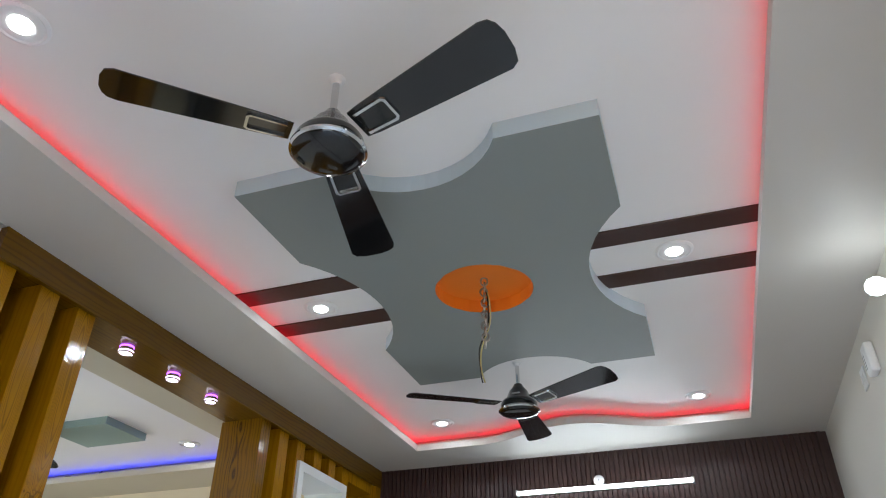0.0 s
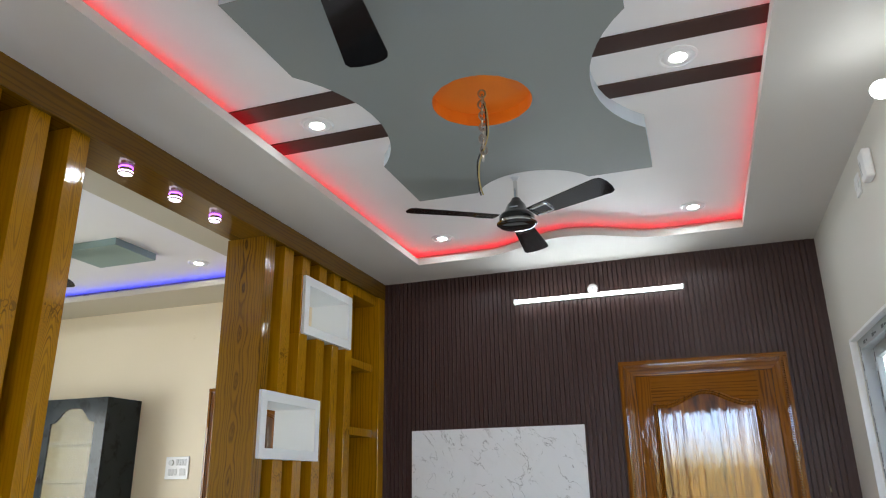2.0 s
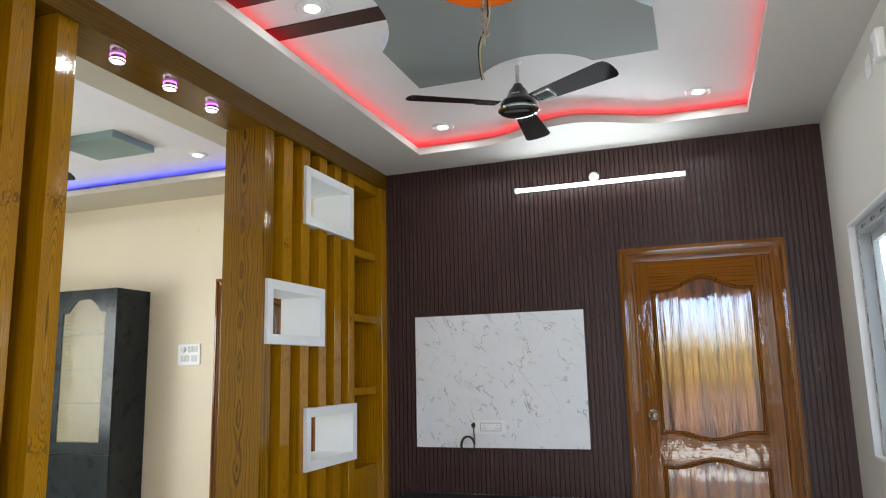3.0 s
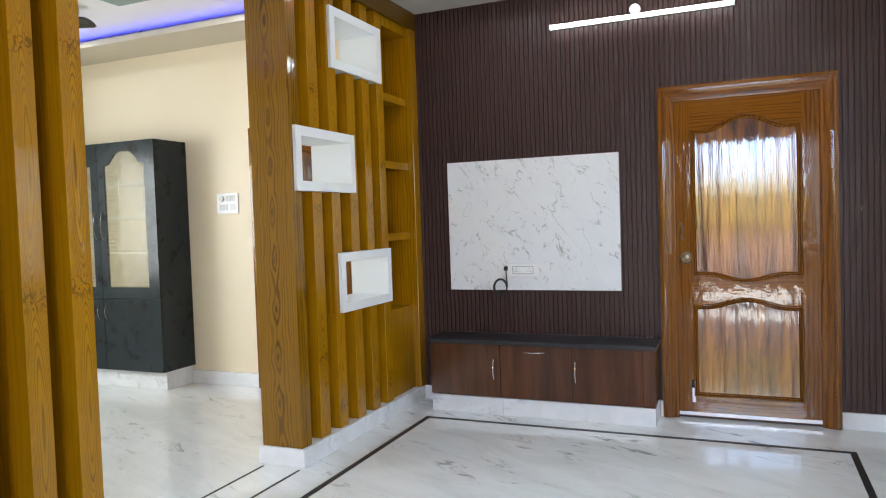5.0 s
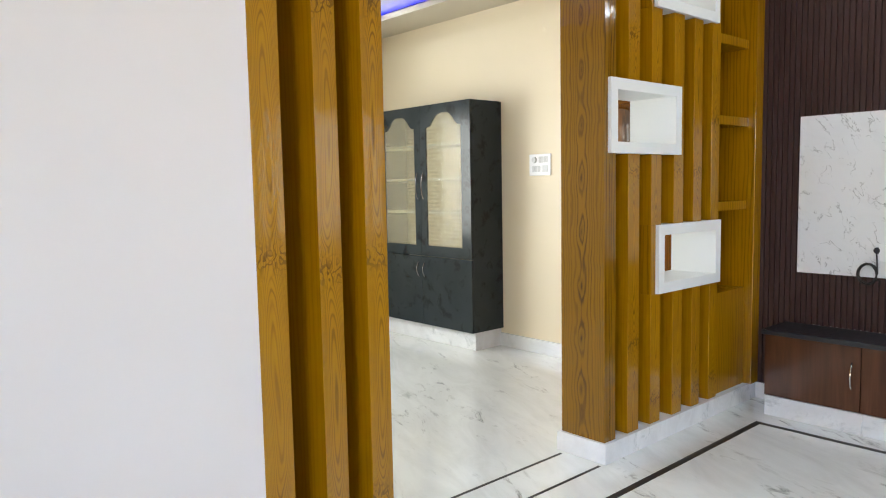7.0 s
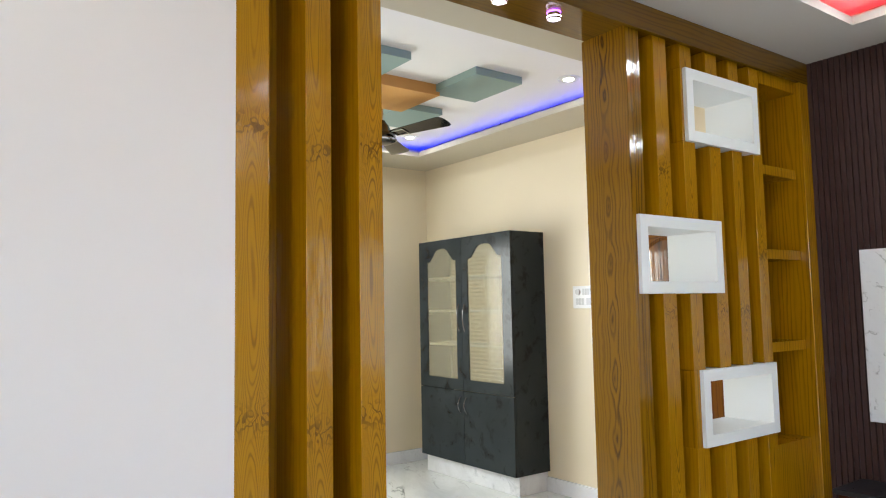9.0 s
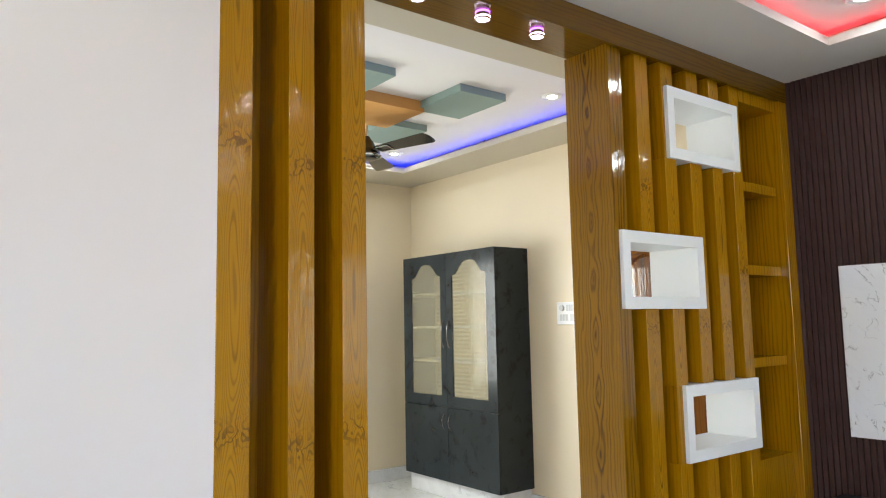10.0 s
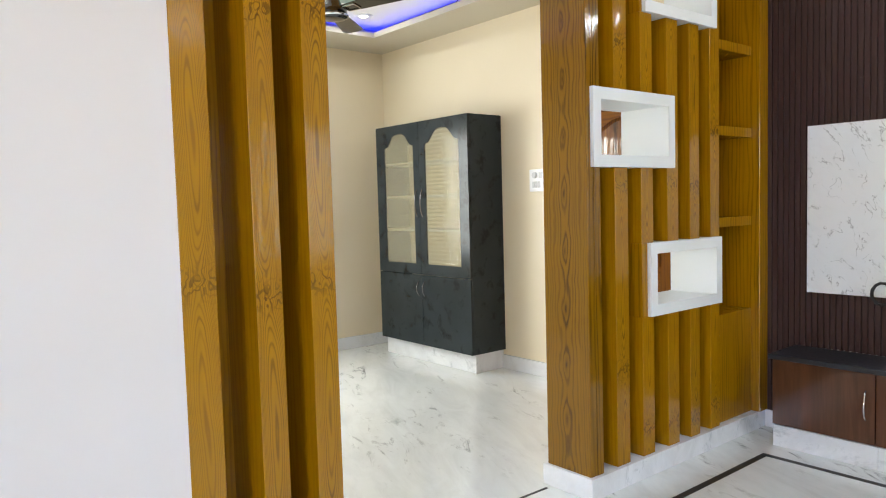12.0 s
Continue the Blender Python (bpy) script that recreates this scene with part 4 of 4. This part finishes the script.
    upper = arch_outline(px0, px1, 0.945, 1.905, 0.082, 0.045)
    lower = arch_outline(px0, px1, 0.150, 0.760, 0.050, 0.0)
    half = len(upper) // 2
    for shape in (upper[half:] + [(px0, lz1), (px1, lz1)], upper[:half] + lower[half:], lower[:half] + [(px1, lz0), (px0, lz0)]):
        part("rail", prism(bmesh.new(), shape, -0.0105, -0.0081, "y"), M_DOOR_RAIL, leaf)
    if fittings:
        k = part("lock_knob", turned(bmesh.new(), [(0, 0), (0.040, 0), (0.040, 0.006), (0.033, 0.012), (0.027, 0.010), (0.024, 0.019), (0.014, 0.022), (0, 0.022)], 32), M_KNOB, leaf, "round brushed steel lock", True, pose(lx0 + 0.062, -0.0106, 1.07, 90))
        part("keyhole", boxed(-0.002, 0.002, -0.006, 0.006, 0.022, 0.0226), M_LABEL, k)
        b = part("tower_bolt", boxed(lx0 + 0.082, lx0 + 0.106, -0.016, -0.0082, 0.11, 0.205, 0.002), M_ALU, leaf, "steel tower bolt")
        part("bolt_cap", boxed(lx0 + 0.080, lx0 + 0.108, -0.020, -0.0082, 0.206, 0.262, 0.004), M_BLACK, leaf, "black bolt grip")
        part("hook", tube_path(bmesh.new(), [(lx0 + 0.03, -0.010, 1.30), (lx0 + 0.04, -0.016, 1.26), (lx0 + 0.032, -0.016, 1.21), (lx0 + 0.045, -0.014, 1.185)], 0.006, 8), M_KNOB, leaf, "dark twisted pull", True)
        part("weather_strip", boxed(lx0, lx1, -0.0125, -0.0085, 0.022, 0.045, 0.001), M_ALU, leaf, "aluminium weather strip")
    return d


dp = Nodes("glossy_wavy_veneer", 0.35, 0, 1.0, 0.2)
dp.bsdf.inputs["Coat IOR"].default_value = 1.75
dv = dp.coords((8, 8, 0.8))
dgr = dp.noise(dv, 1.4, 5, 0.6, 0.8)
dp.colour(dp.mix(dp.math("MULTIPLY", dp.noise(dp.coords((55, 55, 1)), 2, 3), 0.5), dp.ramp(dgr, (0.36, (0.035, 0.010, 0.002)), (0.52, (0.19, 0.060, 0.006)), (0.66, (0.34, 0.13, 0.012))), (0.06, 0.018, 0.003)))
dp.bsdf.inputs["Coat Roughness"].default_value = 0.02
dp.bump(dp.noise(dp.coords((16, 16, 0.8)), 1.6, 3), 0.12, 0.012)
cb = dp.node("ShaderNodeBump", Strength=0.34, Distance=0.012)
dp.join(dp.noise(dp.coords((14, 14, 0.7)), 1.5, 5), cb.inputs["Height"])
dp.join(cb.outputs[0], dp.bsdf.inputs["Coat Normal"])
M_DOOR_PANEL = dp.mat

panel_door("door_1", 1.733, -0.012, 1.052, 2.194, "polished teak entrance door with two arched panels and carved frame, closed")
panel_door("door_2", -1.555, YD - 0.012, 1.02, 2.192, "polished teak door in the cream dining room wall, closed", False)

# ---------------------------------------------------------------- side window
win = thing("window_1", "white sliding window with protective film strips", "window", pose(XR, 0, 0), kind="structure")


def yz_frame(y0, y1, z0, z1, t):
    return [(y0, z0), (y1, z0), (y1, z1), (y0, z1)], [(y0 + t, z0 + t), (y1 - t, z0 + t), (y1 - t, z1 - t), (y0 + t, z1 - t)]


o, i = yz_frame(WY0, WY1, WZ0, WZ1, 0.055)
part("window_frame", ring_prism(bmesh.new(), o, i, 0.035, 0.13, "x"), M_UPVC, win)
for k, (y0, y1, x0) in enumerate(((WY0 + 0.05, -1.06, 0.05), (-1.11, WY1 - 0.05, 0.088))):
    o, i = yz_frame(y0, y1, WZ0 + 0.05, WZ1 - 0.05, 0.06)
    s = part("sash", ring_prism(bmesh.new(), o, i, x0, x0 + 0.034, "x"), M_UPVC, win)
    g = part("pane", boxed(x0 + 0.014, x0 + 0.02, y0 + 0.055, y1 - 0.055, WZ0 + 0.105, WZ1 - 0.105), M_PANE, s, "clear glass pane")
    g.visible_shadow = False
part("reveal_trim", ring_prism(bmesh.new(), *yz_frame(WY0 - 0.012, WY1 + 0.012, WZ0 - 0.012, WZ1 + 0.012, 0.014), -0.006, 0.03, "x"), M_WHITE, win)
for k in range(6):
    z = WZ0 + 0.14 + 0.19 * k
    for n, (dy, dz, ww, hh) in enumerate(((0, 0, 0.020, 0.055), (0.006, 0.065, 0.010, 0.014), (-0.002, 0.085, 0.014, 0.055))):
        part("print_mark", boxed(0.0345, 0.0352, WY1 - 0.034 + dy - ww / 2, WY1 - 0.034 + dy + ww / 2, z + dz, z + dz + hh), M_LABEL, win, "grey print on the film")
        part("print_mark", boxed(0.0875, 0.0882, WY1 - 0.085 + dy - ww / 2, WY1 - 0.085 + dy + ww / 2, z + dz + 0.04, z + dz + hh + 0.04), M_LABEL, win, "grey print on the film")
for k in range(5):
    y = WY1 - 0.14 - 0.22 * k
    part("print_mark", boxed(0.0345, 0.0352, y - 0.05, y, WZ1 - 0.040, WZ1 - 0.022), M_LABEL, win, "grey print on the film")
    part("print_mark", boxed(0.0345, 0.0352, y - 0.10, y - 0.062, WZ1 - 0.036, WZ1 - 0.026), M_LABEL, win, "grey print on the film")

# frame of the unseen opening added for the left wall's fill light
nw = thing("fill_window", "white frame of the added, unseen fill-light opening", "window", pose(XR, 0, 0), kind="structure")
part("window_frame", ring_prism(bmesh.new(), *yz_frame(NY0, NY1, WZ0, WZ1, 0.055), 0.035, 0.13, "x"), M_UPVC, nw)
part("mullion", boxed(0.04, 0.12, (NY0 + NY1) / 2 - 0.03, (NY0 + NY1) / 2 + 0.03, WZ0 + 0.055, WZ1 - 0.055), M_UPVC, nw)

# dining room window with grille bars, and entrance frame, both behind the camera
gw_ob = thing("window_2", "dining room window with steel grille bars", "window", pose(XO, 0, 0), kind="structure")
part("window_frame", ring_prism(bmesh.new(), *yz_frame(DY0, DY1, DZ0, DZ1, 0.06), -0.12, -0.05, "x"), M_UPVC, gw_ob)
for k in range(10):
    y = DY0 + 0.15 + 0.178 * k
    part("grille_bar", boxed(-0.02, -0.006, y - 0.007, y + 0.007, DZ0, DZ1), M_UPVC, gw_ob)
for z in (1.2, 1.75):
    part("grille_bar", boxed(-0.0055, 0.004, DY0, DY1, z - 0.008, z + 0.008), M_UPVC, gw_ob)
en = thing("entrance_frame", "white entrance door frame standing open", "door frame", pose(0, YN, 0), kind="structure")
part("frame", ring_prism(bmesh.new(), [(EX0, -0.14), (EX1, -0.14), (EX1, EZ1), (EX0, EZ1)], [(EX0 + 0.06, -0.13), (EX1 - 0.06, -0.13), (EX1 - 0.06, EZ1 - 0.06), (EX0 + 0.06, EZ1 - 0.06)], -0.15, -0.03, "y"), M_DOOR, en)

# ---------------------------------------------------------------- dining room
cup = thing("cupboard", "tall charcoal cupboard with arched reeded-glass doors on a marble plinth", "cupboard", pose(-2.920, 0, 0))
CW, CZ0, CZ1, CF, CB = 0.652, 0.160, 2.130, -0.425, YD - 0.002
part("plinth", boxed(-CW - 0.002, CW - 0.026, CF + 0.060, CB, 0, CZ0 - 0.001, 0.002), M_SKIRT, cup, "white marble plinth")
for x0, x1 in ((-CW, -CW + 0.02), (CW - 0.02, CW)):
    part("side", boxed(x0, x1, CF + 0.022, CB, CZ0, CZ1, 0.002), M_CHAR, cup)
part("back", boxed(-CW + 0.0205, CW - 0.0205, CB - 0.018, CB - 0.001, CZ0, CZ1), M_CREAM, cup, "cream back board")
for z in (CZ0, 0.790, CZ1 - 0.02):
    part("board", boxed(-CW + 0.0205, CW - 0.0205, CF + 0.022, CB - 0.0185, z, z + 0.02), M_CHAR, cup)
for z in (1.17, 1.47, 1.77):
    part("shelf", boxed(-CW + 0.0205, CW - 0.0205, CF + 0.024, CB - 0.0185, z, z + 0.018), M_NICHE, cup, "white inner shelf")


def cup_arch(x0, x1, z0, z1, rise, n=20):
    pts = [(x0, z0), (x1, z0)]
    for i in range(n + 1):
        u = 1 - i / n
        s = math.sin(math.pi * min(max((u - 0.06) / 0.88, 0), 1))
        pts.append((x0 + (x1 - x0) * u, z1 + rise * s * s * (3 - 2 * s)))
    return pts


def cup_rect(x0, x1, z0, z1, n=20):
    pts = [(x0, z0), (x1, z0)]
    for i in range(n + 1):
        u = 1 - i / n
        pts.append((x0 + (x1 - x0) * u, z1))
    return pts


for s in (-1, 1):
    x0, x1 = (-CW, -0.002) if s < 0 else (0.002, CW)
    gl, gr = (0.128, 0.078) if s < 0 else (0.080, 0.112)
    up = part("glass_door", ring_prism(bmesh.new(), cup_rect(x0, x1, 0.790, CZ1), cup_arch(x0 + gl, x1 - gr, 0.885, 1.935, 0.115), CF, CF + 0.020, "y"), M_CHAR, cup)
    part("glass", prism(bmesh.new(), cup_arch(x0 + gl - 0.005, x1 - gr + 0.005, 0.88, 1.94, 0.116), CF + 0.007, CF + 0.012, "y"), M_REED, up, "cream-tinted reeded glass")
    part("handle", bow_handle(0.23, 0.026, 0.005), M_DARKCHROME, up, "dark chrome bow handle", True, pose(s * 0.040, CF, 1.42))
    lo = part("lower_door", boxed(x0, x1, CF, CF + 0.020, CZ0 + 0.001, 0.785, 0.0015), M_CHAR, cup)
    part("handle", bow_handle(0.13, 0.03), M_DARKCHROME, lo, "dark chrome bow handle", True, pose(s * 0.042, CF, 0.665))

ds = thing("switch_plate", "white switch and socket plate on the cream wall", "switch", pose(-1.830, YD, 1.487))
part("plate", boxed(-0.114, 0.114, -0.011, 0, 0, 0.176, 0.004), M_WHITE, ds)
part("fan_knob", turned(bmesh.new(), [(0, 0), (0.024, 0), (0.022, 0.012), (0, 0.013)], 24), M_WHITE_SHADED, ds, "pale fan speed knob", True, pose(-0.055, -0.0112, 0.13, 90))
for k in range(4):
    part("rocker", boxed(-0.01 + 0.026 * k, 0.012 + 0.026 * k, -0.015, -0.0112, 0.105, 0.155, 0.002), M_WHITE_SHADED, ds)
for k in range(3):
    part("rocker", boxed(-0.08 + 0.03 * k, -0.055 + 0.03 * k, -0.015, -0.0112, 0.03, 0.08, 0.002), M_WHITE_SHADED, ds)
part("socket", boxed(0.03, 0.085, -0.0145, -0.0112, 0.028, 0.082, 0.002), M_WHITE_SHADED, ds, "pale socket insert")
hook = thing("wall_socket_hole", "small round sealed wire outlet high on the cream wall", "outlet", pose(-1.79, YD, 2.65))
part("cap", turned(bmesh.new(), [(0, 0), (0.018, 0), (0.016, 0.004), (0, 0.004)], 16), M_CREAM, hook, "", True, pose(0, 0, 0, 90))

for x0, x1 in ((XO + 0.0185, -3.575), (-2.294, -1.56), (-0.53, -0.354)):
    structure("baseboard", boxed(x0, x1, YD - 0.018, YD, 0, 0.115, 0.001), M_SKIRT, "white marble skirting", "skirting")
structure("baseboard", boxed(XO, XO + 0.018, YO, YD - 0.0185, 0, 0.115, 0.001), M_SKIRT, "white marble skirting", "skirting")

# coloured squares on the dining room ceiling
for x, y, m, lab in ((-1.605, -1.285, M_TEAL, "teal-grey square ceiling panel"), (-1.615, -2.16, M_TEAL, "teal-grey square ceiling panel"), (-2.50, -1.285, M_TEAL, "teal-grey square ceiling panel"), (-2.51, -2.16, M_TEAL, "teal-grey square ceiling panel")):
    whole("ceiling_square", boxed(x - 0.250, x + 0.250, y - 0.195, y + 0.195, ZT - 0.05, ZT, 0.001), m, lab, "ceiling panel", "dining ceiling squares")
whole("ceiling_square", boxed(-2.27, -1.79, -1.98, -1.45, ZT - 0.075, ZT, 0.001), M_OCHRE, "ochre square ceiling panel between the teal squares", "ceiling panel", "dining ceiling squares")
stub = thing("loose_wire", "short loose black wire at the dining ceiling lip", "wire", pose(-2.26, -0.515, ZB + 0.043))
part("strand", tube_path(bmesh.new(), [(0, 0.01, 0), (0.01, -0.004, 0.008), (0.03, -0.012, 0.004), (0.045, -0.016, 0.014)], 0.003, 6), M_RUBBER, stub, "", True)
part("strand", tube_path(bmesh.new(), [(-0.35, 0.01, 0), (-0.32, -0.006, 0.006), (-0.27, -0.008, 0.002)], 0.0025, 6), M_RUBBER, stub, "", True)
